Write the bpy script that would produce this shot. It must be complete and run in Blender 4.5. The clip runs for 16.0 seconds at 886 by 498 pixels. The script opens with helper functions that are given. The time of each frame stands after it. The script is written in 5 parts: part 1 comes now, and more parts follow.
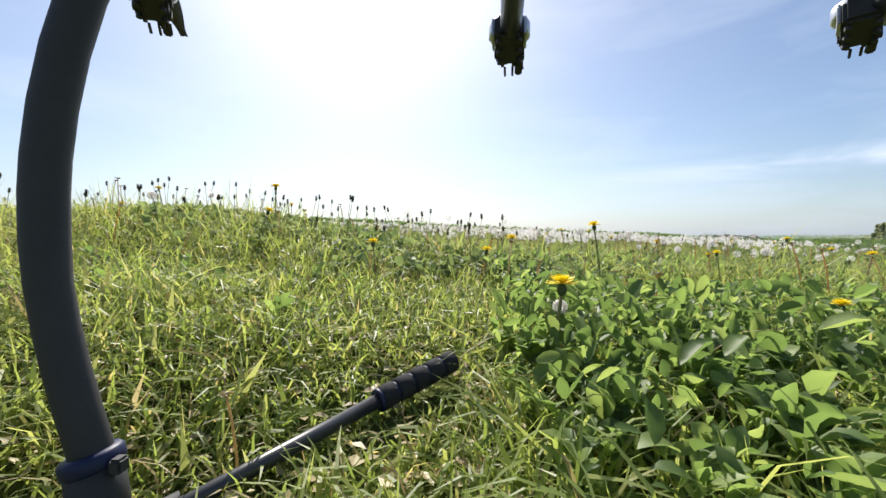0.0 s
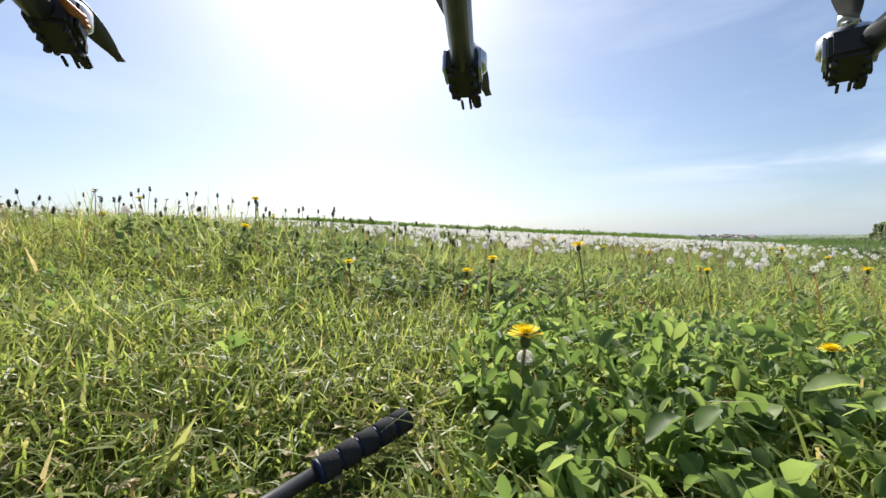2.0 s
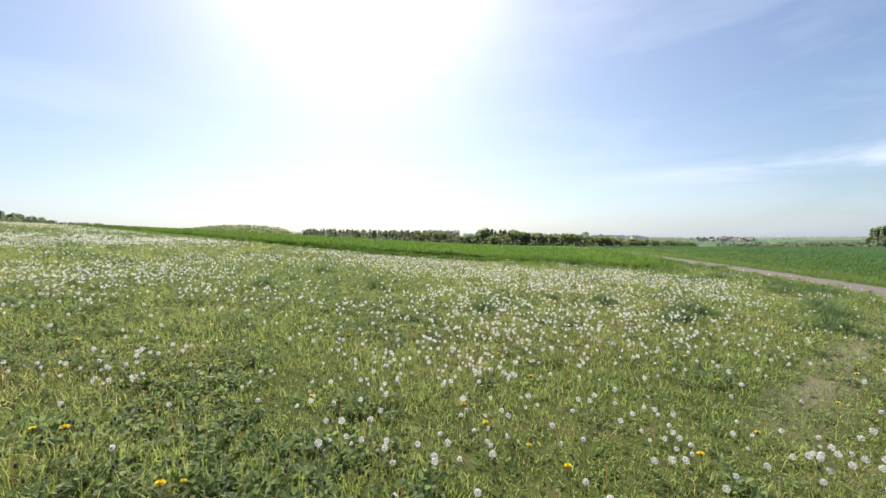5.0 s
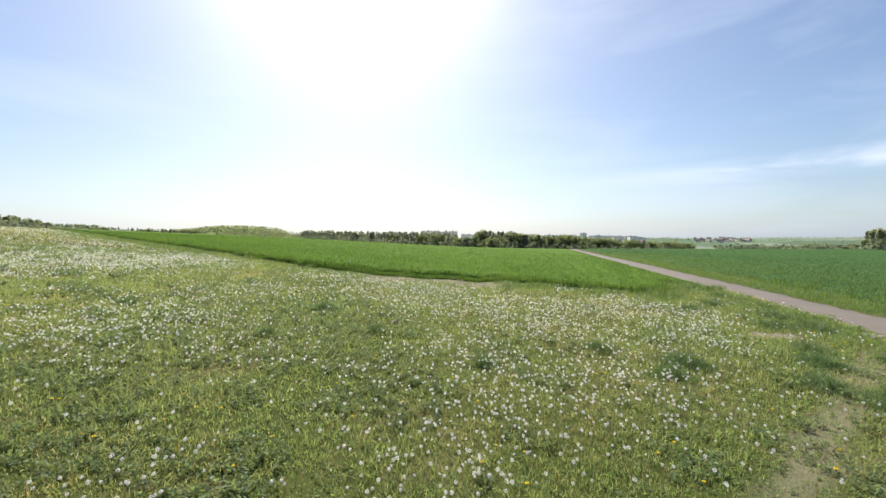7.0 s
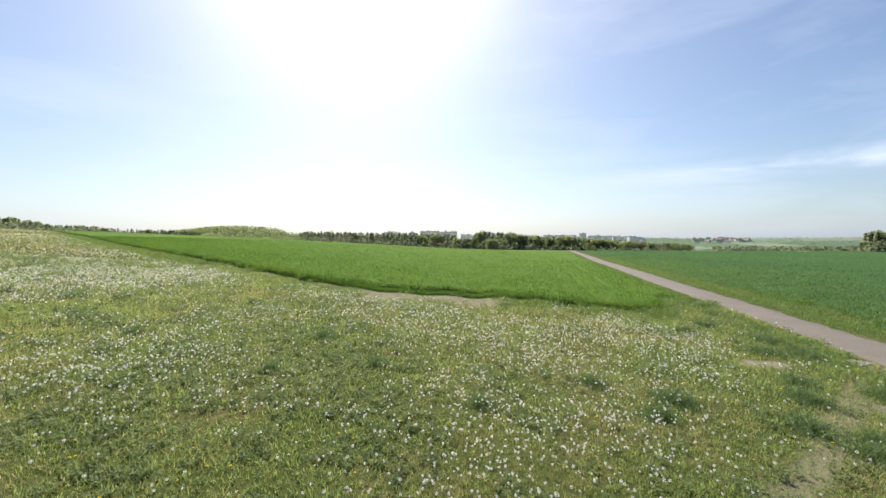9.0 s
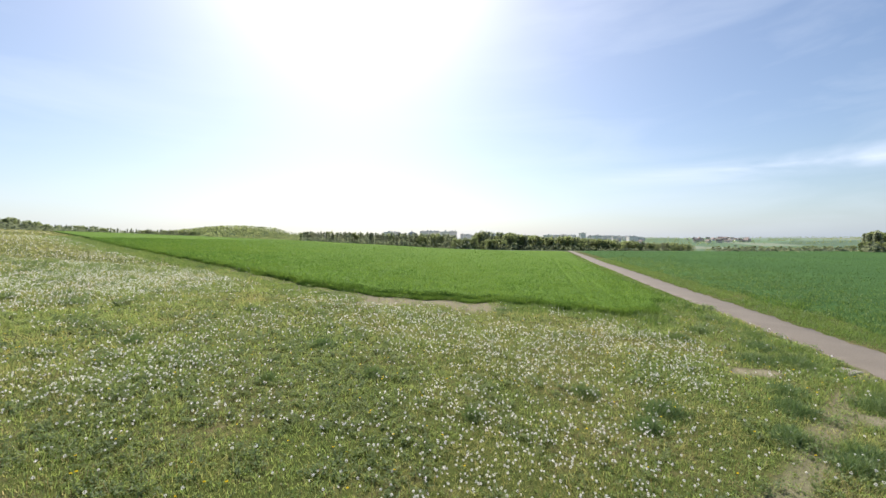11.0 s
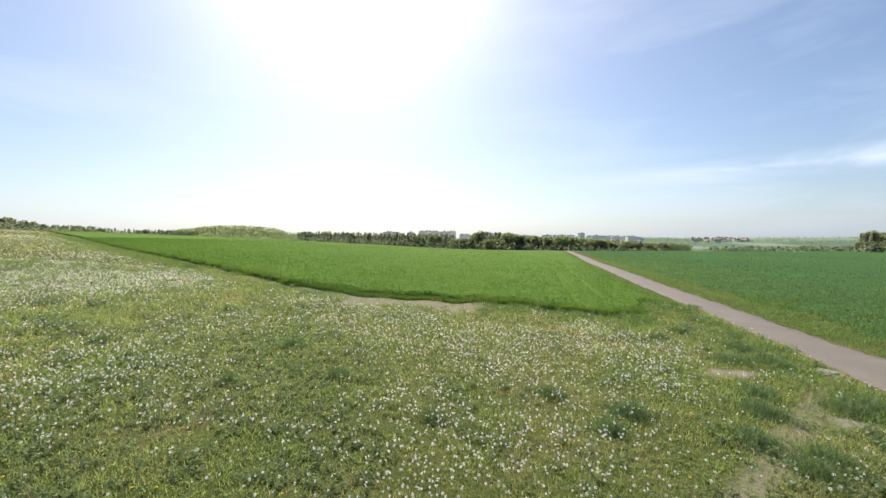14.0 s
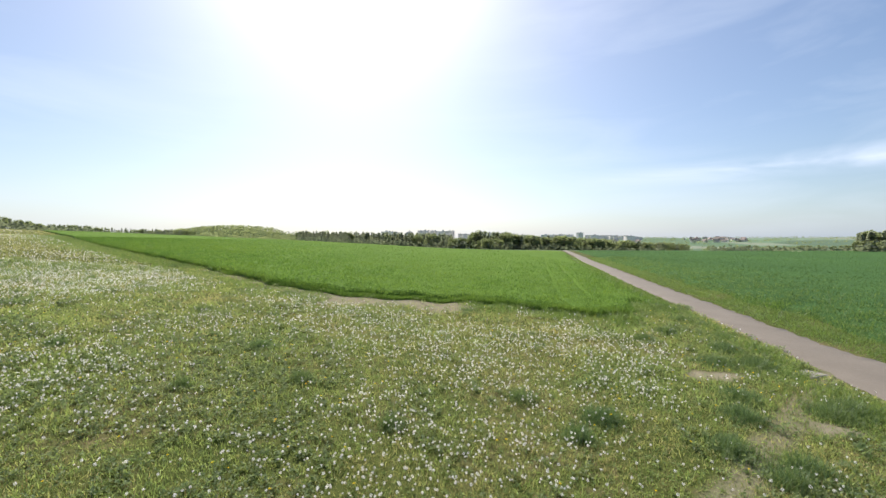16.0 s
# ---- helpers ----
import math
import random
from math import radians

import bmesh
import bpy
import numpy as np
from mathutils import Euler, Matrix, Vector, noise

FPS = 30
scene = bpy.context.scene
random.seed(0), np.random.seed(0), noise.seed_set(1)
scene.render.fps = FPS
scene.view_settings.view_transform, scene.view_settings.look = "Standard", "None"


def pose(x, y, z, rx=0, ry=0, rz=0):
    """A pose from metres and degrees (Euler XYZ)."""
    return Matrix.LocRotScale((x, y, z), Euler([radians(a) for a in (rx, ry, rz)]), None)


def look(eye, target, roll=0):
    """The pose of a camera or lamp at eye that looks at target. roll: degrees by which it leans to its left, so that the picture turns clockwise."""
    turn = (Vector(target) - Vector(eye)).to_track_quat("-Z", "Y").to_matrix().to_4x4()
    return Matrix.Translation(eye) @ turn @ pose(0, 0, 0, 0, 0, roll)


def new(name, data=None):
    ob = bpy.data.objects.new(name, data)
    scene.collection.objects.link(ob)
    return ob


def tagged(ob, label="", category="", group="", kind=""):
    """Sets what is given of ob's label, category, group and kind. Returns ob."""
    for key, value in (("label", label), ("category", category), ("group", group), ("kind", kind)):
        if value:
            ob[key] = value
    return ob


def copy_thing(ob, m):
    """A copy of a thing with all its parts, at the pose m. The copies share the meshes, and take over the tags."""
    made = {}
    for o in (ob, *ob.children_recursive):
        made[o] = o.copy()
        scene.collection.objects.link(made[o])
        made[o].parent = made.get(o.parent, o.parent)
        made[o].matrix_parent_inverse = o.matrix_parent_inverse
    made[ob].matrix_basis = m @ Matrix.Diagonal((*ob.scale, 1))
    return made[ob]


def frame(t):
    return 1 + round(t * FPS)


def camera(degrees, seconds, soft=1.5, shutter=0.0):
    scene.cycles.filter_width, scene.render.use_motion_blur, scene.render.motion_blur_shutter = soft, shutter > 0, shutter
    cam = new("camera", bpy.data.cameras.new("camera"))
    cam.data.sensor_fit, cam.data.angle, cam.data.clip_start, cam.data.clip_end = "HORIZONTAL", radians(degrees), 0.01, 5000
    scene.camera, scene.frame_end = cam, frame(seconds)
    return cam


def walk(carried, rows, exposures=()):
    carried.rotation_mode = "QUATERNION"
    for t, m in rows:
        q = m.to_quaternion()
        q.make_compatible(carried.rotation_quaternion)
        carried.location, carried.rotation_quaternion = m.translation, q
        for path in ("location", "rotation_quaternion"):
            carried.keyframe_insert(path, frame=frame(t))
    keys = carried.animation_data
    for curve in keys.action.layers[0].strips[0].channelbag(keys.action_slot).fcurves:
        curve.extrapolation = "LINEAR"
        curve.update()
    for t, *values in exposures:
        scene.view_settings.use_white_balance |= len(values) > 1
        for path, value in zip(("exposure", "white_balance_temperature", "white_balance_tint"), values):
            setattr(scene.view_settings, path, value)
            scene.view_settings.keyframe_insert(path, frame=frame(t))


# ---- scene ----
EXPO = 0.55
cam = camera(94.0, 16.0, soft=1.5)
EYE = [
    (0.0, -0.008, -0.014, 0.048, 0.47, -0.97), (0.5, -0.010, -0.015, 0.050, 0.46, -0.98),
    (1.0, -0.011, -0.012, 0.055, 0.40, -1.00), (1.5, -0.008, -0.006, 0.068, 0.36, -0.97),
    (2.0, 0.050, 0.034, 0.109, 0.35, -1.03), (2.5, 0.148, 0.100, 0.184, 0.31, -1.12),
    (3.0, 0.267, 0.150, 0.286, 0.24, -1.07), (3.5, 0.352, 0.166, 0.440, 0.26, -1.03),
    (4.0, 0.390, 0.122, 0.714, 0.24, -0.97), (4.5, 0.438, 0.073, 1.004, 0.21, -0.88),
    (5.0, 0.467, 0.001, 1.281, 0.19, -0.76), (7.5, 0.435, -0.249, 2.564, -0.12, -0.72),
    (8.0, 0.446, -0.321, 2.782, -0.12, -0.71), (8.5, 0.456, -0.393, 2.997, -0.13, -0.71),
    (9.0, 0.467, -0.466, 3.190, -0.16, -0.74), (11.5, 0.674, -0.640, 3.491, -0.19, -0.78),
    (12.0, 0.782, -0.655, 3.490, -0.18, -0.77), (12.5, 0.898, -0.655, 3.485, -0.17, -0.77),
    (13.0, 1.038, -0.625, 3.474, -0.18, -0.79), (13.5, 1.208, -0.560, 3.465, -0.24, -0.80),
    (14.0, 1.394, -0.451, 3.457, -0.30, -0.78), (14.5, 1.586, -0.330, 3.445, -0.34, -0.79),
    (15.0, 1.766, -0.215, 3.429, -0.41, -0.79), (15.5, 1.937, -0.112, 3.413, -0.45, -0.80),
    (16.0, 2.110, -0.016, 3.400, -0.46, -0.82)]
walk(cam, [(t, pose(x, y, z, 90 + p, 0, a)) for t, x, y, z, a, p in EYE], exposures=[(0.0, EXPO), (16.0, EXPO)])

# ---------------------------------------------------------------- sky and sun
SUN_AZ, SUN_EL = radians(-12.0), radians(44.0)
world = bpy.data.worlds.new("sky")
scene.world = world
world.use_nodes = True
wn, wl = world.node_tree.nodes, world.node_tree.links
sky = wn.new("ShaderNodeTexSky")
sky.sky_type = "NISHITA"
sky.sun_disc = False
sky.sun_elevation, sky.sun_rotation = SUN_EL, SUN_AZ
sky.dust_density, sky.air_density, sky.ozone_density = 1.5, 1.0, 3.0
wtc = wn.new("ShaderNodeTexCoord")
wmap = wn.new("ShaderNodeMapping")
wmap.inputs["Scale"].default_value = (1.6, 2.2, 9.0)
wmap.inputs["Rotation"].default_value = (0.0, radians(-9), 0.3)
wl.new(wtc.outputs["Generated"], wmap.inputs["Vector"])
wno = wn.new("ShaderNodeTexNoise")
wno.inputs["Scale"].default_value, wno.inputs["Detail"].default_value = 1.5, 9.0
wno.inputs["Roughness"].default_value, wno.inputs["Distortion"].default_value = 0.56, 0.5
wl.new(wmap.outputs["Vector"], wno.inputs["Vector"])
wra = wn.new("ShaderNodeValToRGB")
wra.color_ramp.elements[0].position, wra.color_ramp.elements[1].position = 0.42, 0.80
wl.new(wno.outputs["Fac"], wra.inputs["Fac"])
wmul = wn.new("ShaderNodeMath")
wmul.operation = "MULTIPLY"
wmul.inputs[1].default_value = 0.26
wl.new(wra.outputs["Color"], wmul.inputs[0])
wmix = wn.new("ShaderNodeMixRGB")
wmix.inputs["Color2"].default_value = (7.6, 8.2, 9.2, 1)
wl.new(wmul.outputs[0], wmix.inputs["Fac"])
wl.new(sky.outputs["Color"], wmix.inputs["Color1"])
# a long streak of cirrus, low on the right
wdot = wn.new("ShaderNodeVectorMath")
wdot.operation = "DOT_PRODUCT"
wdot.inputs[1].default_value = (0.0923, 0.1125, -0.9894)
wl.new(wtc.outputs["Generated"], wdot.inputs[0])


def wmath(op, a, b=0.0):
    m = wn.new("ShaderNodeMath")
    m.operation = op
    m.use_clamp = op in ("SUBTRACT", "MULTIPLY")
    for sock, v in zip(m.inputs, (a, b)):
        if isinstance(v, (int, float)):
            sock.default_value = v
        else:
            wl.new(v, sock)
    return m.outputs[0]


wsep = wn.new("ShaderNodeSeparateXYZ")
wl.new(wtc.outputs["Generated"], wsep.inputs[0])
streak = wmath("SUBTRACT", 1.0, wmath("DIVIDE", wmath("ABSOLUTE", wdot.outputs["Value"]), 0.028))
streak = wmath("MULTIPLY", streak, wmath("MULTIPLY", wmath("SUBTRACT", wsep.outputs["X"], 0.25), 3.0))
streak = wmath("MULTIPLY", streak, wmath("MULTIPLY", wmath("SUBTRACT", wno.outputs["Fac"], 0.3), 3.0))
# milky air close to the horizon
veil = wmath("SUBTRACT", 1.0, wmath("DIVIDE", wmath("ABSOLUTE", wsep.outputs["Z"]), 0.16))
veil = wmath("MULTIPLY", wmath("MULTIPLY", veil, veil), 0.5)
wmix2 = wn.new("ShaderNodeMixRGB")
wmix2.inputs["Color2"].default_value = (4.9, 6.4, 8.6, 1)
wl.new(veil, wmix2.inputs["Fac"])
wl.new(wmix.outputs["Color"], wmix2.inputs["Color1"])
wmix3 = wn.new("ShaderNodeMixRGB")
wmix3.inputs["Color2"].default_value = (7.0, 7.8, 9.2, 1)
wl.new(streak, wmix3.inputs["Fac"])
wl.new(wmix2.outputs["Color"], wmix3.inputs["Color1"])
wtint = wn.new("ShaderNodeMixRGB")
wtint.blend_type = "MULTIPLY"
wtint.inputs["Fac"].default_value = 1.0
wtint.inputs["Color2"].default_value = (0.98, 0.985, 1.0, 1)
wl.new(wmix3.outputs["Color"], wtint.inputs["Color1"])
wl.new(wtint.outputs["Color"], wn["Background"].inputs["Color"])
wn["Background"].inputs["Strength"].default_value = 0.092

sun = new("sun", bpy.data.lights.new("sun", "SUN"))
sun.data.energy, sun.data.angle, sun.data.color = 5.0, radians(0.6), (1.0, 0.95, 0.86)
sun_from = Vector((math.sin(SUN_AZ) * math.cos(SUN_EL), math.cos(SUN_AZ) * math.cos(SUN_EL), math.sin(SUN_EL)))
sun.matrix_world = look(sun_from * 200, (0, 0, 0))

# ---------------------------------------------------------------- materials
def material(name, rough=0.6, metal=0.0, spec=0.4):
    m = bpy.data.materials.new(name)
    m.use_nodes = True
    b = m.node_tree.nodes["Principled BSDF"]
    b.inputs["Roughness"].default_value = rough
    b.inputs["Metallic"].default_value = metal
    b.inputs["Specular IOR Level"].default_value = spec
    return m, m.node_tree.nodes, m.node_tree.links, b


def ramp(nodes, stops):
    r = nodes.new("ShaderNodeValToRGB")
    els = r.color_ramp.elements
    els[0].position, els[0].color = stops[0][0], (*stops[0][1], 1)
    els[1].position, els[1].color = stops[-1][0], (*stops[-1][1], 1)
    for p, c in stops[1:-1]:
        e = els.new(p)
        e.color = (*c, 1)
    return r


def noise_at(nodes, links, vector, scale, detail=4.0, rough=0.55, stretch=None):
    n = nodes.new("ShaderNodeTexNoise")
    n.inputs["Scale"].default_value, n.inputs["Detail"].default_value = scale, detail
    n.inputs["Roughness"].default_value = rough
    if stretch:
        mp = nodes.new("ShaderNodeMapping")
        mp.inputs["Scale"].default_value = stretch
        links.new(vector, mp.inputs["Vector"])
        vector = mp.outputs["Vector"]
    links.new(vector, n.inputs["Vector"])
    return n.outputs["Fac"]


def mixed(nodes, links, fac, a, b, kind="MIX"):
    m = nodes.new("ShaderNodeMixRGB")
    m.blend_type = kind
    for sock, v in ((m.inputs["Fac"], fac), (m.inputs["Color1"], a), (m.inputs["Color2"], b)):
        if isinstance(v, (int, float)):
            sock.default_value = v
        elif isinstance(v, tuple):
            sock.default_value = (*v, 1)
        else:
            links.new(v, sock)
    return m.outputs["Color"]


def math_node(nodes, links, op, a, b=0.0):
    m = nodes.new("ShaderNodeMath")
    m.operation = op
    for sock, v in zip(m.inputs, (a, b)):
        if isinstance(v, (int, float)):
            sock.default_value = v
        else:
            links.new(v, sock)
    return m.outputs[0]


def bumped(nodes, links, bsdf, height, strength, distance=0.02):
    bp = nodes.new("ShaderNodeBump")
    bp.inputs["Strength"].default_value, bp.inputs["Distance"].default_value = strength, distance
    links.new(height, bp.inputs["Height"])
    links.new(bp.outputs["Normal"], bsdf.inputs["Normal"])


def leafy(name, stops, glow=0.5, rough=0.5, spec=0.35, patch=0.9, tint=(0.36, 0.33, 0.08), tint_fac=0.5, by="island", through_tint=(1.2, 1.15, 0.85)):
    """Foliage: light passes through the leaf; each blade has its own shade, and patches of ground lean to straw."""
    m, n, l, b = material(name, rough, 0.0, spec)
    geo = n.new("ShaderNodeNewGeometry")
    info = n.new("ShaderNodeObjectInfo")
    r = ramp(n, stops)
    l.new(geo.outputs["Random Per Island"] if by == "island" else info.outputs["Random"], r.inputs["Fac"])
    pat = mixed(n, l, 0.5, noise_at(n, l, geo.outputs["Position"], patch, 3.0), noise_at(n, l, geo.outputs["Position"], patch * 0.17, 2.0))
    pr = ramp(n, [(0.44, (0, 0, 0)), (0.60, (1, 1, 1))])
    l.new(pat, pr.inputs["Fac"])
    col = mixed(n, l, math_node(n, l, "MULTIPLY", pr.outputs["Color"], tint_fac), r.outputs["Color"], tint)
    fine = noise_at(n, l, geo.outputs["Position"], 60.0, 2.0)
    col = mixed(n, l, 0.25, col, mixed(n, l, fine, (0.55, 0.55, 0.5), (1.35, 1.35, 1.3)), "MULTIPLY")
    l.new(col, b.inputs["Base Color"])
    tr = n.new("ShaderNodeBsdfTranslucent")
    l.new(mixed(n, l, 1.0, col, through_tint, "MULTIPLY"), tr.inputs["Color"])
    mx = n.new("ShaderNodeMixShader")
    mx.inputs["Fac"].default_value = glow
    l.new(b.outputs["BSDF"], mx.inputs[1])
    l.new(tr.outputs["BSDF"], mx.inputs[2])
    l.new(mx.outputs["Shader"], n["Material Output"].inputs["Surface"])
    return m


def plain(name, c1, c2, scale=8.0, rough=0.6, metal=0.0, spec=0.4, bump=0.15, dist=0.01, stretch=None):
    m, n, l, b = material(name, rough, metal, spec)
    tc = n.new("ShaderNodeTexCoord")
    a = noise_at(n, l, tc.outputs["Object"], scale, 5.0, 0.6, stretch)
    c = noise_at(n, l, tc.outputs["Object"], scale * 9, 3.0, 0.6, stretch)
    col = mixed(n, l, a, c1, c2)
    col = mixed(n, l, 0.3, col, mixed(n, l, c, (0.6, 0.6, 0.6), (1.4, 1.4, 1.4)), "MULTIPLY")
    l.new(col, b.inputs["Base Color"])
    bumped(n, l, b, c, bump, dist)
    return m


GRASS = leafy("meadow_grass", [(0.0, (0.20, 0.235, 0.085)), (0.45, (0.315, 0.345, 0.132)), (0.9, (0.415, 0.43, 0.20)), (1.0, (0.52, 0.42, 0.29))], 0.62, 0.5, 0.4, tint=(0.43, 0.37, 0.20), tint_fac=0.33)
GREEN = leafy("green_grass", [(0.0, (0.15, 0.215, 0.072)), (0.5, (0.25, 0.335, 0.118)), (0.95, (0.35, 0.425, 0.175)), (1.0, (0.47, 0.40, 0.24))], 0.62, 0.5, 0.35, patch=2.0, tint=(0.335, 0.345, 0.13), tint_fac=0.25)
FRESH = leafy("fresh_grass", [(0.0, (0.175, 0.24, 0.062)), (0.5, (0.30, 0.385, 0.105)), (0.9, (0.43, 0.475, 0.165)), (1.0, (0.55, 0.42, 0.24))], 0.62, 0.45, 0.45, patch=3.0, tint=(0.40, 0.36, 0.14), tint_fac=0.2)
GRASS_DRY = leafy("dry_grass", [(0.0, (0.36, 0.29, 0.14)), (0.6, (0.5, 0.42, 0.24)), (1.0, (0.28, 0.18, 0.08))], 0.25, through_tint=(1, 1, 0.9))
VERGE = leafy("verge_grass", [(0.0, (0.10, 0.165, 0.05)), (0.5, (0.16, 0.25, 0.07)), (1.0, (0.24, 0.335, 0.10))], 0.47, tint=(0.24, 0.30, 0.08), tint_fac=0.3)
DARK_CROP = leafy("dark_crop_leaf", [(0.0, (0.054, 0.112, 0.04)), (0.6, (0.092, 0.165, 0.056)), (1.0, (0.145, 0.228, 0.076))], 0.42, 0.55, 0.25, 0.3, (0.125, 0.20, 0.058), 0.3)
TUSSOCK = leafy("tussock_grass", [(0.0, (0.085, 0.145, 0.058)), (0.5, (0.13, 0.205, 0.08)), (1.0, (0.19, 0.275, 0.11))], 0.42, tint_fac=0.1)
CLOVER = leafy("broad_leaf", [(0.0, (0.11, 0.18, 0.06)), (0.6, (0.20, 0.30, 0.095)), (1.0, (0.34, 0.43, 0.15))], 0.62, 0.48, 0.4, tint_fac=0.12)
WEED = leafy("dark_weed_leaf", [(0.0, (0.12, 0.175, 0.08)), (0.6, (0.19, 0.26, 0.115)), (1.0, (0.27, 0.335, 0.155))], 0.52, 0.55, 0.3, tint_fac=0.15)
CROP = leafy("crop_leaf", [(0.0, (0.072, 0.145, 0.03)), (0.6, (0.125, 0.23, 0.05)), (1.0, (0.20, 0.32, 0.08))], 0.46, 0.5, 0.3, 0.25, (0.2, 0.29, 0.055), 0.5)
STEM = leafy("flower_stem", [(0.0, (0.22, 0.24, 0.08)), (0.6, (0.32, 0.3, 0.13)), (1.0, (0.32, 0.2, 0.12))], 0.3, tint_fac=0.1, by="object")
PAPPUS = leafy("seed_fluff", [(0.0, (0.84, 0.80, 0.78)), (0.6, (0.89, 0.87, 0.86)), (1.0, (0.92, 0.90, 0.90))], 0.55, 0.8, 0.1, tint=(0.75, 0.7, 0.67), tint_fac=0.2, through_tint=(1.05, 1.03, 1.02))
PETAL = leafy("yellow_petal", [(0.0, (0.82, 0.6, 0.012)), (0.6, (0.9, 0.72, 0.02)), (1.0, (0.93, 0.78, 0.04))], 0.35, 0.6, 0.2, tint_fac=0.0, through_tint=(1, 1, 1))
SPIKE = leafy("plantain_spike", [(0.0, (0.06, 0.05, 0.03)), (1.0, (0.13, 0.11, 0.07))], 0.1, 0.8, 0.2, tint_fac=0.1)
# tree foliage paler and greyer than real leaves: distance haze put into the colour
HAZY_PINE = leafy("hazed_conifer_needles", [(0.0, (0.25, 0.285, 0.245)), (1.0, (0.33, 0.365, 0.30))], 0.8, 0.8, 0.1, tint=(0.28, 0.315, 0.26), patch=0.05)
HAZY_BROAD = leafy("hazed_broadleaf_crown", [(0.0, (0.19, 0.235, 0.135)), (0.6, (0.25, 0.295, 0.165)), (1.0, (0.32, 0.36, 0.20))], 0.6, 0.8, 0.08, tint=(0.25, 0.29, 0.15), patch=0.03)
SHRUB = leafy("shrub_leaf", [(0.0, (0.13, 0.155, 0.12)), (1.0, (0.18, 0.21, 0.155))], 0.6, 0.9, 0.05, tint_fac=0.0)
BARK = plain("bark", (0.16, 0.13, 0.10), (0.27, 0.22, 0.17), 3.0, 0.9, bump=0.5, dist=0.05)

# ---------------------------------------------------------------- lie of the land
def soft(a, b, v):
    s = np.clip((v - a) / (b - a), 0, 1)
    return s * s * (3 - 2 * s)


def land(x, y):
    """Height of the bare ground, in metres."""
    x, y = np.asarray(x, float), np.asarray(y, float)
    up = np.where(y > 0, 1.25 * (1 - np.exp(-np.maximum(y, 0) / 30)), 0.042 * y / (1 + np.abs(y) / 20))
    side = np.where(x < 0, -0.052 * np.maximum(x, -70) - 0.042 * np.clip(x + 70, -190, 0), -1.5 * (1 - np.exp(-np.maximum(x, 0) / 30)))
    z = -0.15 + up + side
    z = z + 0.15 * np.exp(-(((x + 1.3) / 1.15) ** 2 + ((y - 1.95) / 0.6) ** 2))
    z = z - 0.075 * np.exp(-(((x + 0.30) / 0.26) ** 2 + ((y - 0.30) / 0.24) ** 2)) - 0.02 * np.exp(-(((x + 0.05) / 0.3) ** 2 + ((y - 0.45) / 0.3) ** 2))
    z = z + 0.012 * np.sin(2.1 * x + 0.7 * y) * np.sin(1.7 * y - 0.6 * x) * soft(0.5, 4, np.hypot(x, y))
    z = z + 0.12 * np.exp(-(((x + 6) / 7) ** 2 + ((y - 25) / 9) ** 2))
    r, u = np.hypot(x, y), np.arctan2(x, np.maximum(y, 1e-6))
    ahead = soft(-60, 60, y)
    z = z - ahead * (13 + 12 * soft(0.1, 0.7, u)) * soft(190, 620, y)
    z = z + ahead * (13 + 12 * soft(0.1, 0.7, u) + 30 + 6 * np.sin(2.3 * u + 0.5) + 3 * np.sin(7.0 * u)) * soft(700, 2900, r) * soft(-0.75, -0.1, u)
    hill = np.exp(-(np.abs((x + 425) / 135) ** 2.6 + ((y - 900) / 160) ** 2))
    z = z + 31 * hill + 12 * np.exp(-(((x + 700) / 200) ** 2 + ((y - 800) / 200) ** 2))
    return z


def zland(x, y):
    return float(land(x, y))


ROAD_Y = (-60.0, -20.0, 0.0, 10.0, 14.0, 16.0, 19.0, 22.0, 27.0, 35.0, 50.0, 74.0, 110.0, 165.0, 230.0)
ROAD_X = (10.5, 13.0, 14.0, 14.35, 14.8, 15.1, 15.75, 16.4, 17.45, 19.2, 23.0, 28.9, 39.0, 53.8, 71.3)
EDGE_X = (-220.0, -190.0, -146.0, -75.0, -67.0, -39.0, -27.0, -16.5, -13.4, -7.5, -3.6, -0.6, 2.3, 3.6, 5.8, 7.2, 9.4, 11.0, 13.0)
EDGE_Y = (192.0, 189.0, 155.0, 85.0, 77.5, 51.3, 41.0, 32.3, 29.3, 23.8, 21.4, 21.0, 20.8, 21.6, 20.3, 19.5, 18.9, 19.2, 22.5)


def road_x(y):
    return np.interp(y, ROAD_Y, ROAD_X)


def kerb_x(y):
    """The lane's edge on the meadow side, which widens where the trail joins it."""
    return road_x(y) - 1.12 - 0.8 * soft(14.5, 9.5, np.asarray(y, float))


def crop_edge(x):
    """y at which the tall crop begins, left of the road."""
    x = np.asarray(x, float)
    return np.interp(x, EDGE_X, EDGE_Y) + 0.35 * np.sin(1.9 * x) * np.sin(0.77 * x + 1)


def in_crop(x, y):
    """1 inside either crop field."""
    rx = road_x(y)
    left = (y > crop_edge(x)) & (x < rx - 2.2 - 0.3 * np.sin(y * 0.9)) & (y < 186)
    right = (x > rx + 3.9 + 0.4 * np.sin(y * 0.7)) & (y < 186) & (y > -60)
    return left | right


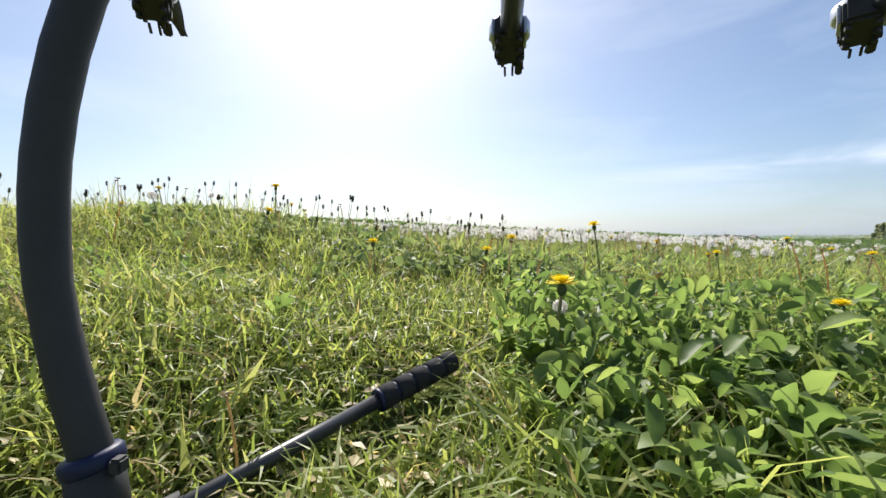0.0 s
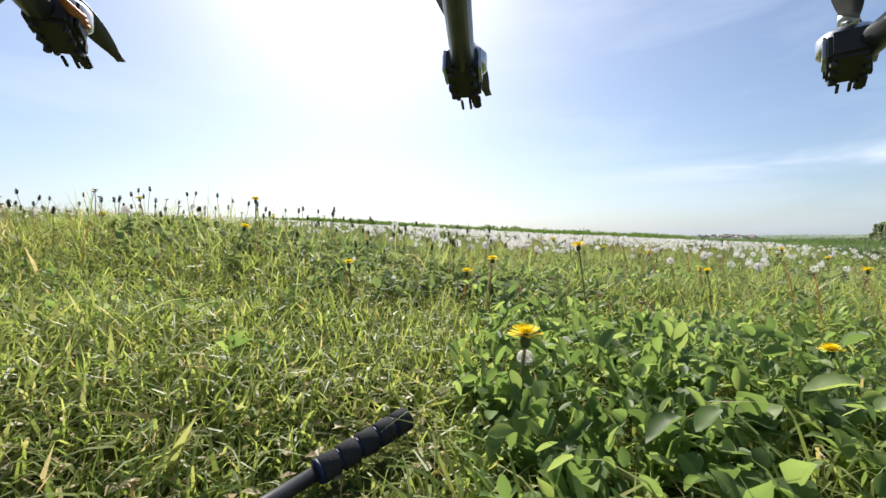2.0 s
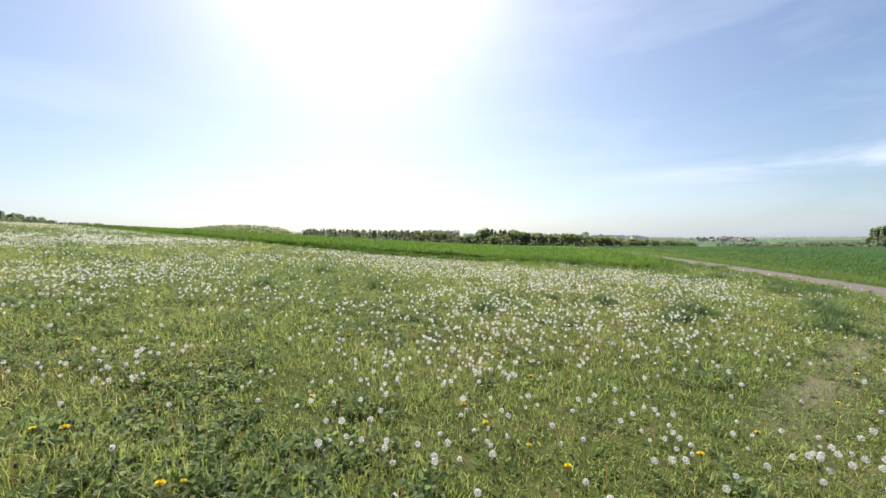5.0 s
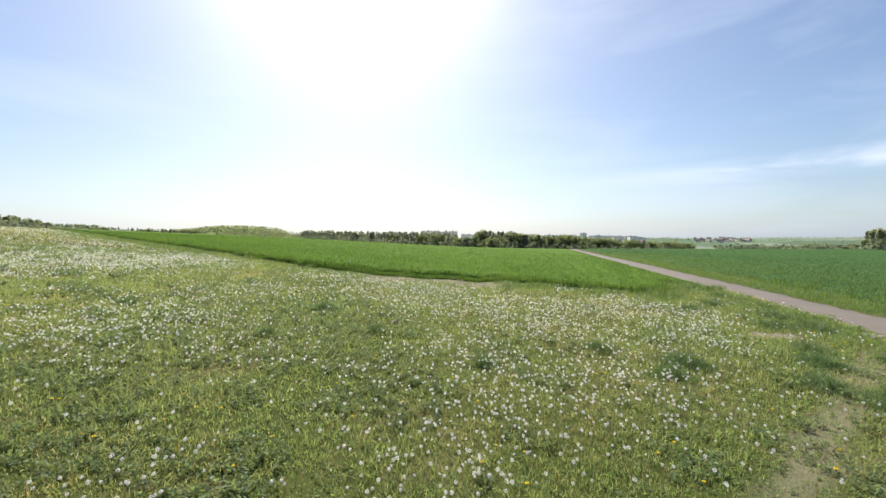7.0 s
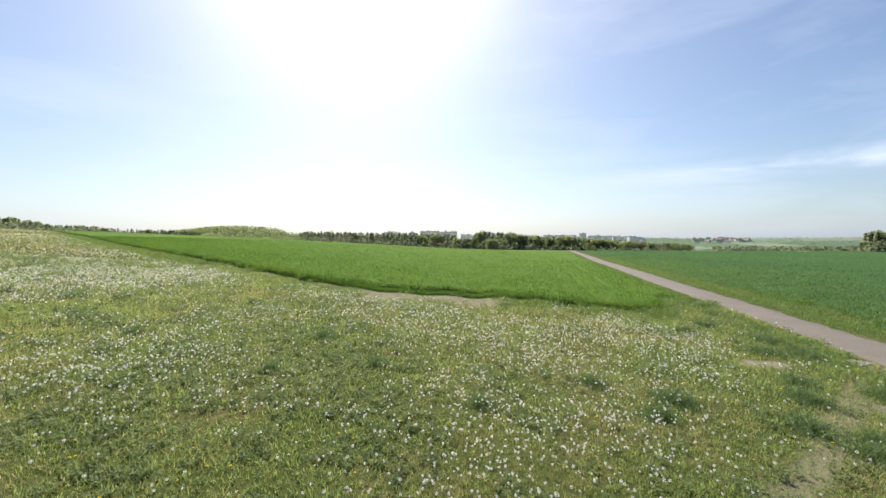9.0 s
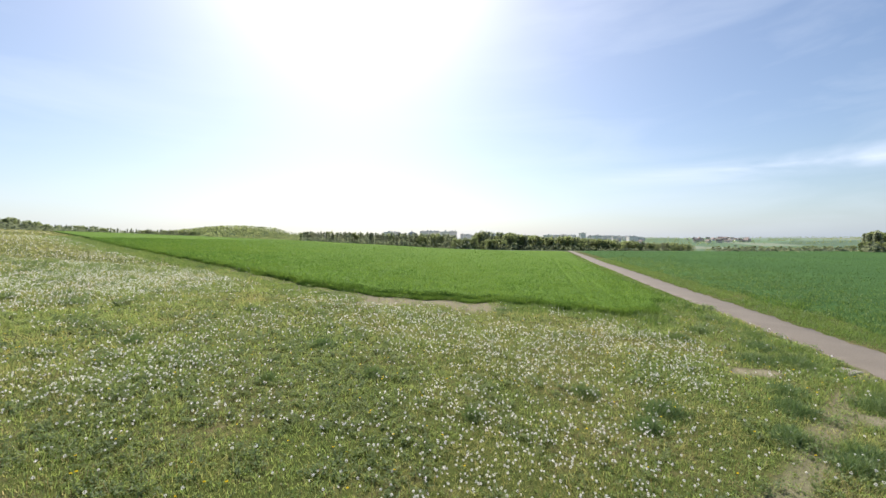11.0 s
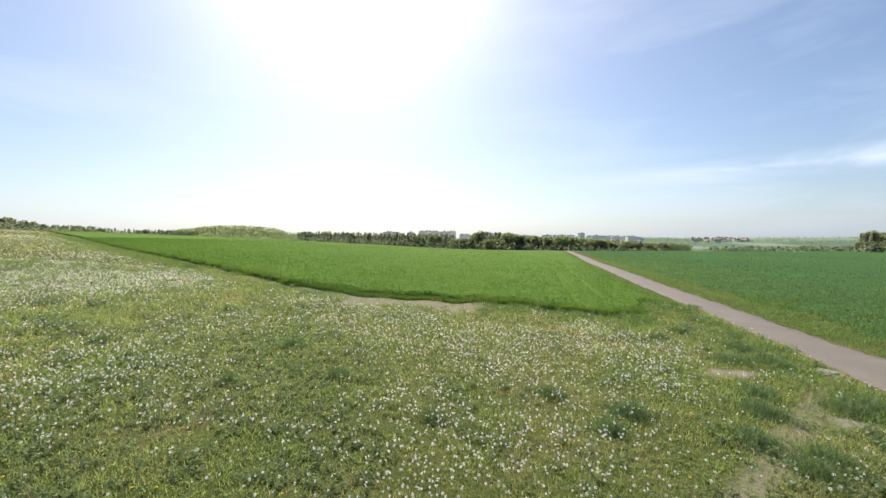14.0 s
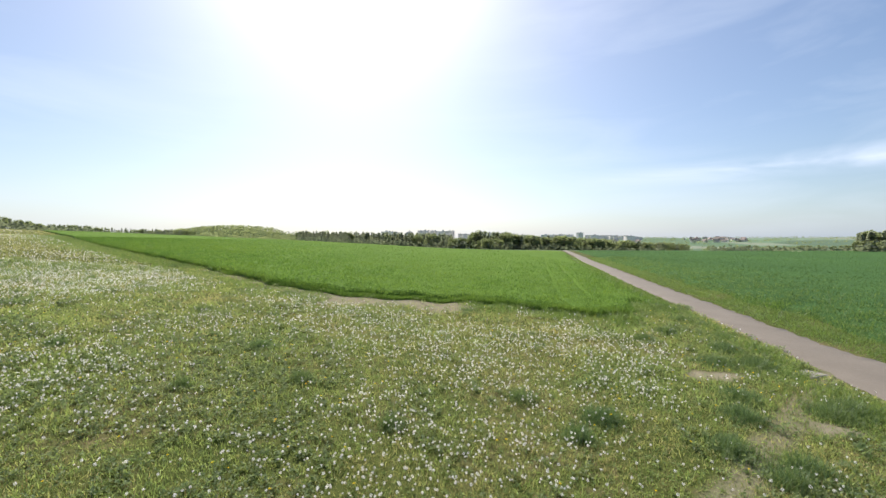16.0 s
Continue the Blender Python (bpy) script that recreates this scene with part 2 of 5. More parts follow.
# ---------------------------------------------------------------- mesh helpers
def tri_mesh(name, verts, faces, mat, smooth=False):
    """A mesh from numpy arrays of vertices and triangles."""
    me = bpy.data.meshes.new(name)
    nv, nf = len(verts), len(faces)
    me.vertices.add(nv)
    me.vertices.foreach_set("co", np.ascontiguousarray(verts, dtype=np.float32).ravel())
    me.loops.add(nf * 3)
    me.loops.foreach_set("vertex_index", np.ascontiguousarray(faces, dtype=np.int32).ravel())
    me.polygons.add(nf)
    me.polygons.foreach_set("loop_start", np.arange(nf, dtype=np.int32) * 3)
    me.polygons.foreach_set("use_smooth", np.full(nf, smooth))
    me.update(calc_edges=True)
    me.validate()
    me.materials.append(mat)
    return me


def scatter(template, faces, places, turn, scale, tilt=None, tilt_dir=None):
    """Copies of a small template, turned about z, tilted and scaled, joined in arrays. scale: (n, 3)."""
    tv, tf = np.asarray(template, float), np.asarray(faces, int)
    n = len(places)
    v = tv[None] * scale[:, None, :]
    c, s = np.cos(turn)[:, None], np.sin(turn)[:, None]
    x, y = v[..., 0] * c - v[..., 1] * s, v[..., 0] * s + v[..., 1] * c
    v = np.stack([x, y, v[..., 2]], -1)
    if tilt is not None:
        ax = np.stack([-np.sin(tilt_dir), np.cos(tilt_dir), np.zeros(n)], 1)[:, None]
        ct, st = np.cos(tilt)[:, None, None], np.sin(tilt)[:, None, None]
        v = v * ct + np.cross(np.broadcast_to(ax, v.shape), v) * st + ax * (v * ax).sum(-1, keepdims=True) * (1 - ct)
    v = v + places[:, None]
    f = tf[None] + (np.arange(n) * len(tv))[:, None, None]
    return v.reshape(-1, 3), f.reshape(-1, 3)


def joined(*pairs):
    vs, fs, k = [], [], 0
    for v, f in pairs:
        vs.append(v)
        fs.append(f + k)
        k += len(v)
    return np.concatenate(vs), np.concatenate(fs)


def part(name, data, parent=None, label=""):
    ob = new(name, data)
    if parent is not None:
        ob.parent = parent
    return tagged(ob, label)


def empty(name, m, label, category, group=""):
    ob = new(name)
    ob.matrix_basis = m
    ob.empty_display_size = 0.05
    return tagged(ob, label, category, group)


def bm_mesh(name, bm, mat, smooth=False):
    me = bpy.data.meshes.new(name)
    bm.normal_update()
    bm.to_mesh(me)
    bm.free()
    me.materials.append(mat)
    if smooth:
        for p in me.polygons:
            p.use_smooth = True
    return me


def tube(points, radii, sides=10, caps=True):
    """A round bar along points, as arrays."""
    pts = [Vector(p) for p in points]
    rad = radii if isinstance(radii, (list, tuple)) else [radii] * len(pts)
    vs, fs = [], []
    side = None
    for i, p in enumerate(pts):
        d = (pts[min(i + 1, len(pts) - 1)] - pts[max(i - 1, 0)]).normalized()
        if side is None:
            side = d.orthogonal().normalized()
        side = (side - d * side.dot(d)).normalized()
        up = d.cross(side)
        for k in range(sides):
            a = 2 * math.pi * k / sides
            vs.append(p + (side * math.cos(a) + up * math.sin(a)) * rad[i])
    for i in range(len(pts) - 1):
        for k in range(sides):
            a, b = i * sides + k, i * sides + (k + 1) % sides
            fs += [(a, b, b + sides), (a, b + sides, a + sides)]
    if caps:
        for base, flip in ((0, True), ((len(pts) - 1) * sides, False)):
            for k in range(1, sides - 1):
                t = (base, base + k, base + k + 1)
                fs.append(t[::-1] if flip else t)
    return np.array([tuple(v) for v in vs]), np.array(fs)


def block(sx, sy, sz, at=(0, 0, 0), bevel=0.0):
    bm = bmesh.new()
    bmesh.ops.create_cube(bm, size=1.0)
    for v in bm.verts:
        v.co = Vector((v.co.x * sx, v.co.y * sy, v.co.z * sz))
    if bevel:
        bmesh.ops.bevel(bm, geom=bm.edges[:], offset=bevel, segments=2, affect="EDGES")
    for v in bm.verts:
        v.co += Vector(at)
    return bm


rng = np.random.default_rng(11)


def vnoise(x, y, size, seed=0):
    """Smooth random field between 0 and 1 with features of the given size in metres."""
    x, y = np.asarray(x, float) / size + 37.0 * seed, np.asarray(y, float) / size - 19.0 * seed
    ix, iy = np.floor(x), np.floor(y)
    fx, fy = x - ix, y - iy
    fx, fy = fx * fx * (3 - 2 * fx), fy * fy * (3 - 2 * fy)

    def corner(a, b):
        h = np.sin(a * 127.1 + b * 311.7 + seed * 74.7) * 43758.5453
        return h - np.floor(h)
    return (corner(ix, iy) * (1 - fx) + corner(ix + 1, iy) * fx) * (1 - fy) + (corner(ix, iy + 1) * (1 - fx) + corner(ix + 1, iy + 1) * fx) * fy


def patchy(x, y, size, seed=0):
    return 0.6 * vnoise(x, y, size, seed) + 0.4 * vnoise(x, y, size * 0.4, seed + 5)
# ---------------------------------------------------------------- ground sheet
def trail_x(y):
    return np.interp(y, (2.0, 5.2, 5.7, 6.3, 7.1, 8.35, 9.5, 10.9, 12.0), (1.9, 5.4, 6.15, 6.9, 7.8, 9.3, 10.6, 12.4, 13.6))


def bare(x, y):
    """How worn the turf is, 0 to 1: the trodden trail, two bald patches, the strip before the crop."""
    on = soft(0.62, 0.15, np.abs(x - trail_x(y)) + 0.25 * (vnoise(x, y, 0.5, 3) - 0.5)) * soft(2.4, 4.5, y) * (y < 13) * 0.62
    b1 = soft(1.3, 0.6, np.hypot((x - 0.76) / 0.24, (y - 1.33) / 0.2) + vnoise(x, y, 0.1, 4) - 0.5)
    b2 = soft(1.3, 0.7, np.hypot((x - 9.55) / 0.55, (y - 11.0) / 0.34) + 1.6 * (vnoise(x, y, 0.4, 6) - 0.5))
    b4 = soft(1.3, 0.7, np.hypot((x - 9.95) / 0.4, (y - 8.0) / 0.28) + 1.2 * (vnoise(x, y, 0.3, 16) - 0.5))
    gap = crop_edge(x) - y
    b3 = soft(0.8, 0.35, (0.42 + 0.25 * soft(-3, -8, x)) * np.abs(gap - 0.9) + 0.7 * (vnoise(x, y, 0.7, 7) - 0.5)) * (x > -15) * soft(4.6, 2.6, x)
    return np.maximum(np.maximum(np.maximum(on, b1), np.maximum(b2, b3)), b4)


def ground_material():
    m, n, l, b = material("ground", 1.0, 0.0, 0.03)
    geo = n.new("ShaderNodeNewGeometry")
    pos = geo.outputs["Position"]
    big, mid, fine = noise_at(n, l, pos, 0.35, 4.0), noise_at(n, l, pos, 4.0, 4.0), noise_at(n, l, pos, 45.0, 3.0)
    r = ramp(n, [(0.30, (0.05, 0.07, 0.02)), (0.5, (0.085, 0.10, 0.03)), (0.62, (0.14, 0.125, 0.06)), (0.75, (0.2, 0.155, 0.10))])
    l.new(math_node(n, l, "ADD", math_node(n, l, "MULTIPLY", big, 0.6), math_node(n, l, "MULTIPLY", mid, 0.4)), r.inputs["Fac"])
    near = mixed(n, l, 0.6, r.outputs["Color"], mixed(n, l, fine, (0.35, 0.33, 0.3), (1.5, 1.5, 1.4)), "MULTIPLY")
    worn = n.new("ShaderNodeAttribute")
    worn.attribute_name = "wear"
    earth = mixed(n, l, math_node(n, l, "ADD", math_node(n, l, "MULTIPLY", fine, 0.5), math_node(n, l, "MULTIPLY", mid, 0.5)), (0.11, 0.105, 0.06), (0.40, 0.345, 0.26))
    near = mixed(n, l, math_node(n, l, "MULTIPLY", worn.outputs["Fac"], 0.85), near, earth)
    # fields of the far country, their colours lifted and greyed to paint in distance haze
    vo = n.new("ShaderNodeTexVoronoi")
    vo.inputs["Scale"].default_value = 0.0032
    mp = n.new("ShaderNodeMapping")
    mp.inputs["Scale"].default_value = (1.0, 0.45, 0.0)
    mp.inputs["Rotation"].default_value = (0, 0, 0.5)
    l.new(pos, mp.inputs["Vector"])
    l.new(mp.outputs["Vector"], vo.inputs["Vector"])
    sep = n.new("ShaderNodeSeparateColor")
    l.new(vo.outputs["Color"], sep.inputs["Color"])
    hazy_fields = ramp(n, [(0.0, (0.10, 0.135, 0.10)), (0.3, (0.13, 0.195, 0.115)), (0.55, (0.155, 0.235, 0.15)), (0.8, (0.185, 0.24, 0.175)), (1.0, (0.24, 0.25, 0.19))])
    l.new(sep.outputs["Red"], hazy_fields.inputs["Fac"])
    far = mixed(n, l, 0.35, hazy_fields.outputs["Color"], mixed(n, l, noise_at(n, l, pos, 0.02, 5.0), (0.5, 0.55, 0.5), (1.3, 1.3, 1.3)), "MULTIPLY")
    sx = n.new("ShaderNodeSeparateXYZ")
    l.new(pos, sx.inputs["Vector"])
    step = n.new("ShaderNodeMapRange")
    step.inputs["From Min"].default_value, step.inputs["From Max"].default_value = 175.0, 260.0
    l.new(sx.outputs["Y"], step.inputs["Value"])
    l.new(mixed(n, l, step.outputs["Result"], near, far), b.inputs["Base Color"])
    bumped(n, l, b, math_node(n, l, "ADD", mid, fine), 0.6, 0.03)
    return m


def build_ground():
    rings = np.concatenate([[0.0], np.geomspace(0.12, 4600, 330)])
    spokes = 420
    ang = np.arange(spokes) * 2 * math.pi / spokes
    x = 0.3 + rings[1:, None] * np.sin(ang)[None]
    y = rings[1:, None] * np.cos(ang)[None]
    v = np.stack([x, y, land(x, y)], -1).reshape(-1, 3)
    v = np.concatenate([[[0.3, 0, zland(0.3, 0)]], v])
    k = np.arange(spokes)
    k2 = (k + 1) % spokes
    f = [np.stack([np.zeros(spokes, int), 1 + k2, 1 + k], 1)]
    for i in range(len(rings) - 2):
        a, b = 1 + i * spokes, 1 + (i + 1) * spokes
        f += [np.stack([a + k, a + k2, b + k2], 1), np.stack([a + k, b + k2, b + k], 1)]
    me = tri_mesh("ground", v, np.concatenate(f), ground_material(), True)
    me.attributes.new("wear", "FLOAT", "POINT").data.foreach_set("value", bare(v[:, 0], v[:, 1]).astype(np.float32))
    ob = new("ground", me)
    tagged(ob, "uneven meadow ground rolling away to distant farmland", "ground", kind="structure")


build_ground()


# ---------------------------------------------------------------- road
def asphalt():
    m, n, l, b = material("pale_asphalt", 0.85, 0.0, 0.3)
    geo = n.new("ShaderNodeNewGeometry")
    pos = geo.outputs["Position"]
    a, c, d = noise_at(n, l, pos, 0.6, 5.0), noise_at(n, l, pos, 12.0, 5.0), noise_at(n, l, pos, 160.0, 2.0)
    col = mixed(n, l, a, (0.132, 0.110, 0.088), (0.205, 0.174, 0.142))
    col = mixed(n, l, 0.4, col, mixed(n, l, c, (0.6, 0.58, 0.55), (1.35, 1.35, 1.35)), "MULTIPLY")
    col = mixed(n, l, 0.35, col, mixed(n, l, d, (0.5, 0.5, 0.5), (1.5, 1.5, 1.5)), "MULTIPLY")
    l.new(col, b.inputs["Base Color"])
    bumped(n, l, b, d, 0.5, 0.006)
    return m


def build_road():
    ys = np.concatenate([np.arange(-60, 6, 0.6), np.arange(6, 40, 0.2), np.arange(40, 60, 0.6), np.arange(60, 231, 2.0)])
    vs, fs = [], []
    offs = [(-1.3, -0.08), (-1.12, 0.02), (-0.6, 0.045), (0.0, 0.055), (0.6, 0.045), (1.12, 0.02), (1.3, -0.08)]
    for i, y in enumerate(ys):
        cx = float(road_x(y))
        wide = cx - 1.12 - float(kerb_x(y))
        for j, (o, h) in enumerate(offs):
            o = o - wide * (0.0, 0.0, 0.5, 1.0)[min(3, max(0, 3 - j))]
            w = 0.08 * math.sin(y * 1.7 + j) + 0.07 * math.sin(y * 4.3 + 2 * j) + 0.05 * math.sin(y * 9.1 + 3 * j) if j in (0, 1, 5, 6) else 0
            vs.append((cx + o + w, y, zland(cx + o, y) + h))
    k = len(offs)
    for i in range(len(ys) - 1):
        for j in range(k - 1):
            a = i * k + j
            fs += [(a, a + 1, a + k + 1), (a, a + k + 1, a + k)]
    ob = new("road", tri_mesh("road", np.array(vs), np.array(fs), asphalt(), True))
    tagged(ob, "narrow pale asphalt farm lane with crumbled edges", "road", kind="structure")


build_road()


# ---------------------------------------------------------------- crop fields
def crop_canopy_material(name, lo, mid_c, hi):
    m, n, l, b = material(name, 1.0, 0.0, 0.03)
    geo = n.new("ShaderNodeNewGeometry")
    pos = geo.outputs["Position"]
    sx = n.new("ShaderNodeSeparateXYZ")
    l.new(pos, sx.inputs["Vector"])
    big = noise_at(n, l, pos, 0.03, 4.0, stretch=(1.0, 0.5, 0.0))
    mid = noise_at(n, l, pos, 0.6, 4.0, stretch=(0.25, 1.0, 0.0))
    fine = noise_at(n, l, pos, 5.0, 5.0, 0.7)
    r = ramp(n, [(0.3, lo), (0.5, mid_c), (0.7, hi)])
    l.new(math_node(n, l, "ADD", math_node(n, l, "MULTIPLY", big, 0.5), math_node(n, l, "MULTIPLY", mid, 0.5)), r.inputs["Fac"])
    col = mixed(n, l, 0.65, r.outputs["Color"], mixed(n, l, fine, (0.2, 0.25, 0.2), (1.7, 1.65, 1.5)), "MULTIPLY")
    l.new(col, b.inputs["Base Color"])
    bumped(n, l, b, fine, 0.9, 0.15)
    return m


CANOPY = {"left": crop_canopy_material("crop_canopy", (0.078, 0.143, 0.026), (0.105, 0.18, 0.033), (0.138, 0.22, 0.042)),
          "right": crop_canopy_material("dark_crop_canopy", (0.046, 0.10, 0.036), (0.062, 0.125, 0.043), (0.082, 0.158, 0.05))}


def tram_x(y):
    """The left of two wheel tracks through the crop."""
    return np.interp(y, (22, 30, 35, 47, 68, 115, 172), (8.6, 10.4, 11.6, 14.4, 19.6, 30.8, 44.0))


def canopy_top(x, y):
    x, y = np.asarray(x, float), np.asarray(y, float)
    back = y - crop_edge(x)
    side = np.abs(x - road_x(y))
    full = np.where(x < road_x(y), np.where(x < 2.5, 1.0, soft(-0.4, 1.0, back)) * soft(1.7, 3.6, side), soft(3.2, 7.0, side))
    rows = 0.02 * np.sin(2 * math.pi * (x - 0.3 * y) / 0.75)
    wheel = np.exp(-((x - tram_x(y)) / 0.13) ** 2) + np.exp(-((x - tram_x(y) - 1.7) / 0.13) ** 2)
    return land(x, y) + 0.03 + 0.33 * full * (1 - 0.7 * wheel) + rows + 0.03 * full * np.sin(x * 1.3 + 2 * np.sin(y * 0.4)) * np.sin(y * 0.9)


def build_canopy(name, label, us, side):
    """A sheet of standing crop with a steep front and flank."""
    vs = us_to_points(us, side)
    k = vs.shape[1]
    flat = vs.reshape(-1, 3)
    i, j = np.meshgrid(np.arange(vs.shape[0] - 1), np.arange(k - 1), indexing="ij")
    a = (i * k + j).ravel()
    f = np.concatenate([np.stack([a, a + 1, a + k + 1], 1), np.stack([a, a + k + 1, a + k], 1)])
    ob = new(name, tri_mesh(name, flat, f, CANOPY[side], True))
    tagged(ob, label, "crop", kind="stuff")


def us_to_points(us, side):
    ts = np.concatenate([[0.0, 0.12], np.geomspace(0.3, 150, 150)])
    rows = []
    for u in us:
        if side == "left":
            x0 = u
            y0 = float(crop_edge(x0)) + 0.38
            x, y = np.full(len(ts), x0), y0 + ts
            x = np.where(x < road_x(y) - 2.2, x, road_x(y) - 2.2)
        else:
            y0 = u
            x, y = float(road_x(y0)) + 3.9 + 0.4 * math.sin(y0 * 0.7) + ts * 1.4, np.full(len(ts), y0)
        z = canopy_top(x, y)
        y = np.minimum(y, 186)
        z = np.where(np.arange(len(ts)) == 0, land(x, y) - 0.05, np.where(np.arange(len(ts)) == 1, 0.55 * z + 0.45 * land(x, y), z))
        rows.append(np.stack([x, y, z], 1))
    return np.array(rows)


build_canopy("crop_field", "bright green young cereal crop standing knee high", np.concatenate([np.arange(-145, -60, 1.5), np.arange(-60, -20, 0.8), np.arange(-20, 50, 0.3)]), "left")
build_canopy("crop_field", "darker green young cereal crop beyond the lane", np.concatenate([np.arange(-40, 40, 0.5), np.arange(40, 187, 1.5)])[::-1], "right")


# ---------------------------------------------------------------- grass and weeds
BLADE = [(-0.5, 0, 0), (0.5, 0, 0), (-0.36, 0.16, 0.55), (0.36, 0.16, 0.55), (0, 0.62, 1.0)]
BLADE_B = [(-0.5, 0, 0), (0.5, 0, 0), (-0.4, 0.05, 0.6), (0.4, 0.05, 0.6), (0, 0.22, 1.0)]
BLADE_F = [(0, 1, 3), (0, 3, 2), (2, 3, 4)]
CURL = [(-0.45, 0, 0), (0.45, 0, 0), (-0.5, 0.14, 0.5), (0.5, 0.14, 0.5), (-0.42, 0.5, 0.9), (0.42, 0.5, 0.9), (-0.28, 1.0, 1.0), (0.28, 1.0, 1.0), (0, 1.6, 0.82)]
CURL_F = [(0, 1, 3), (0, 3, 2), (2, 3, 5), (2, 5, 4), (4, 5, 7), (4, 7, 6), (6, 7, 8)]
ROUND = [(0, 0, 0), (-0.2, 0.12, 0.05), (0.2, 0.12, 0.05), (-0.4, 0.38, 0.13), (0, 0.4, 0.0), (0.4, 0.38, 0.13), (-0.38, 0.68, 0.16), (0, 0.72, 0.03), (0.38, 0.68, 0.16), (-0.2, 0.92, 0.09), (0.2, 0.92, 0.09), (0, 1.0, 0.02)]
ROUND_F = [(0, 4, 1), (1, 4, 3), (0, 2, 4), (2, 5, 4), (3, 4, 7), (3, 7, 6), (4, 5, 8), (4, 8, 7), (6, 7, 9), (7, 11, 9), (7, 8, 10), (7, 10, 11)]
LEAF = [(0, 0, 0), (-0.30, 0.30, 0.10), (0, 0.32, 0.02), (0.30, 0.30, 0.10), (-0.38, 0.70, 0.12), (0, 0.68, 0.05), (0.38, 0.70, 0.12), (0, 1.0, 0.0)]
LEAF_F = [(0, 2, 1), (0, 3, 2), (1, 2, 5), (1, 5, 4), (2, 3, 6), (2, 6, 5), (4, 5, 7), (5, 6, 7)]
LANCE = [(0, 0, 0), (-0.14, 0.22, 0.10), (0, 0.24, 0.05), (0.14, 0.22, 0.10), (-0.23, 0.5, 0.17), (0, 0.52, 0.10), (0.23, 0.5, 0.17), (-0.18, 0.78, 0.13), (0, 0.79, 0.08), (0.18, 0.78, 0.13), (0, 1.0, -0.02)]
LANCE_F = [(0, 2, 1), (0, 3, 2), (1, 2, 5), (1, 5, 4), (2, 3, 6), (2, 6, 5), (4, 5, 8), (4, 8, 7), (5, 6, 9), (5, 9, 8), (7, 8, 10), (8, 9, 10)]
OVAL = [(0, 0, 0), (-0.32, 0.5, 0.09), (0.32, 0.5, 0.09), (0, 1.0, -0.04)]
OVAL_F = [(0, 3, 1), (0, 2, 3)]


def meadow(xy):
    x, y = xy[:, 0], xy[:, 1]
    ok = (y < crop_edge(x) + 0.2) & (x < kerb_x(y) + 0.05)
    return xy[ok & (rng.uniform(0, 1, len(x)) > 0.8 * bare(x, y))]


def lush(x, y):
    """Relative height of the sward, uneven in tufts."""
    return 0.45 + 0.75 * vnoise(x, y, 0.9, 1) + 0.65 * vnoise(x, y, 0.28, 2) ** 2


def weedy(x, y):
    """Where broad-leaved weeds crowd out the grass."""
    w = patchy(x, y, 0.8, 8) + 0.27 * np.exp(-(((x + 3.0) / 4.0) ** 2 + ((y - 8.5) / 4.5) ** 2)) - 0.15 * np.exp(-(((x - 5.5) / 4.5) ** 2 + ((y - 11.0) / 7.0) ** 2)) - 0.1 * np.exp(-(((x - 2.0) / 1.3) ** 2 + ((y - 2.8) / 1.5) ** 2))
    w = w + 0.5 * np.exp(-(((x + 0.55) / 0.55) ** 2 + ((y - 1.85) / 0.3) ** 2))
    w = w - 0.12 * np.exp(-(((x - 0.8) / 1.6) ** 2 + ((y - 3.6) / 1.4) ** 2))
    w = w + 0.16 * np.exp(-(((x + 1.8) / 2.2) ** 2 + ((y - 9.8) / 2.4) ** 2))
    return w + 0.5 * np.exp(-(((x - 0.28) / 0.22) ** 2 + ((y - 1.5) / 0.25) ** 2))


def verdant(x, y):
    """Share of fresh green blades: lush zones against the straw-coloured rest."""
    z = patchy(x, y, 1.7, 41) + 0.28 * np.exp(-(((x + 2.2) / 4.0) ** 2 + ((y - 8.0) / 3.6) ** 2)) + 0.25 * np.exp(-(((x - 10.0) / 2.6) ** 2 + ((y - 12.0) / 6.0) ** 2)) - 0.15 * np.exp(-(((x - 4.5) / 3.0) ** 2 + ((y - 13.5) / 4.5) ** 2))
    z = z + 0.2 * np.exp(-(((x - 0.2) / 2.0) ** 2 + ((y - 3.0) / 2.0) ** 2))
    z = z + 0.2 * np.exp(-(((x + 1.8) / 2.4) ** 2 + ((y - 9.8) / 2.6) ** 2))
    return 0.14 + 0.68 * soft(0.38, 0.58, z)


def blades(xy, height, width, lean, rest=None, template=BLADE, faces=BLADE_F, even=False):
    n = len(xy)
    z = land(xy[:, 0], xy[:, 1]) if rest is None else rest
    h = height * rng.uniform(0.5, 1.25, n)
    # turf pressed flat round the landing skid
    x, y = xy[:, 0], xy[:, 1]
    off = np.abs((x + 0.283) * 0.245 - (y - 0.31) * 0.278) / 0.371
    near_bar = np.where((x > -0.6) & (x < 0.0), soft(0.09, 0.02, off), 0)
    low = np.where((x < 0.05) & (y < 0.6), 0.75, 1.0) * (1 - 0.35 * near_bar)
    h = h * low * (1 - 0.5 * bare(x, y))
    if not even:
        h = h * lush(xy[:, 0], xy[:, 1])
    sc = np.stack([width * rng.uniform(0.6, 1.3, n), h * rng.uniform(0.4, 1.3, n), h], 1)
    return scatter(template, faces, np.column_stack([xy, z - 0.01]), rng.uniform(0, 6.283, n), sc,
                   np.abs(rng.normal(0, lean, n)), rng.uniform(0, 6.283, n))


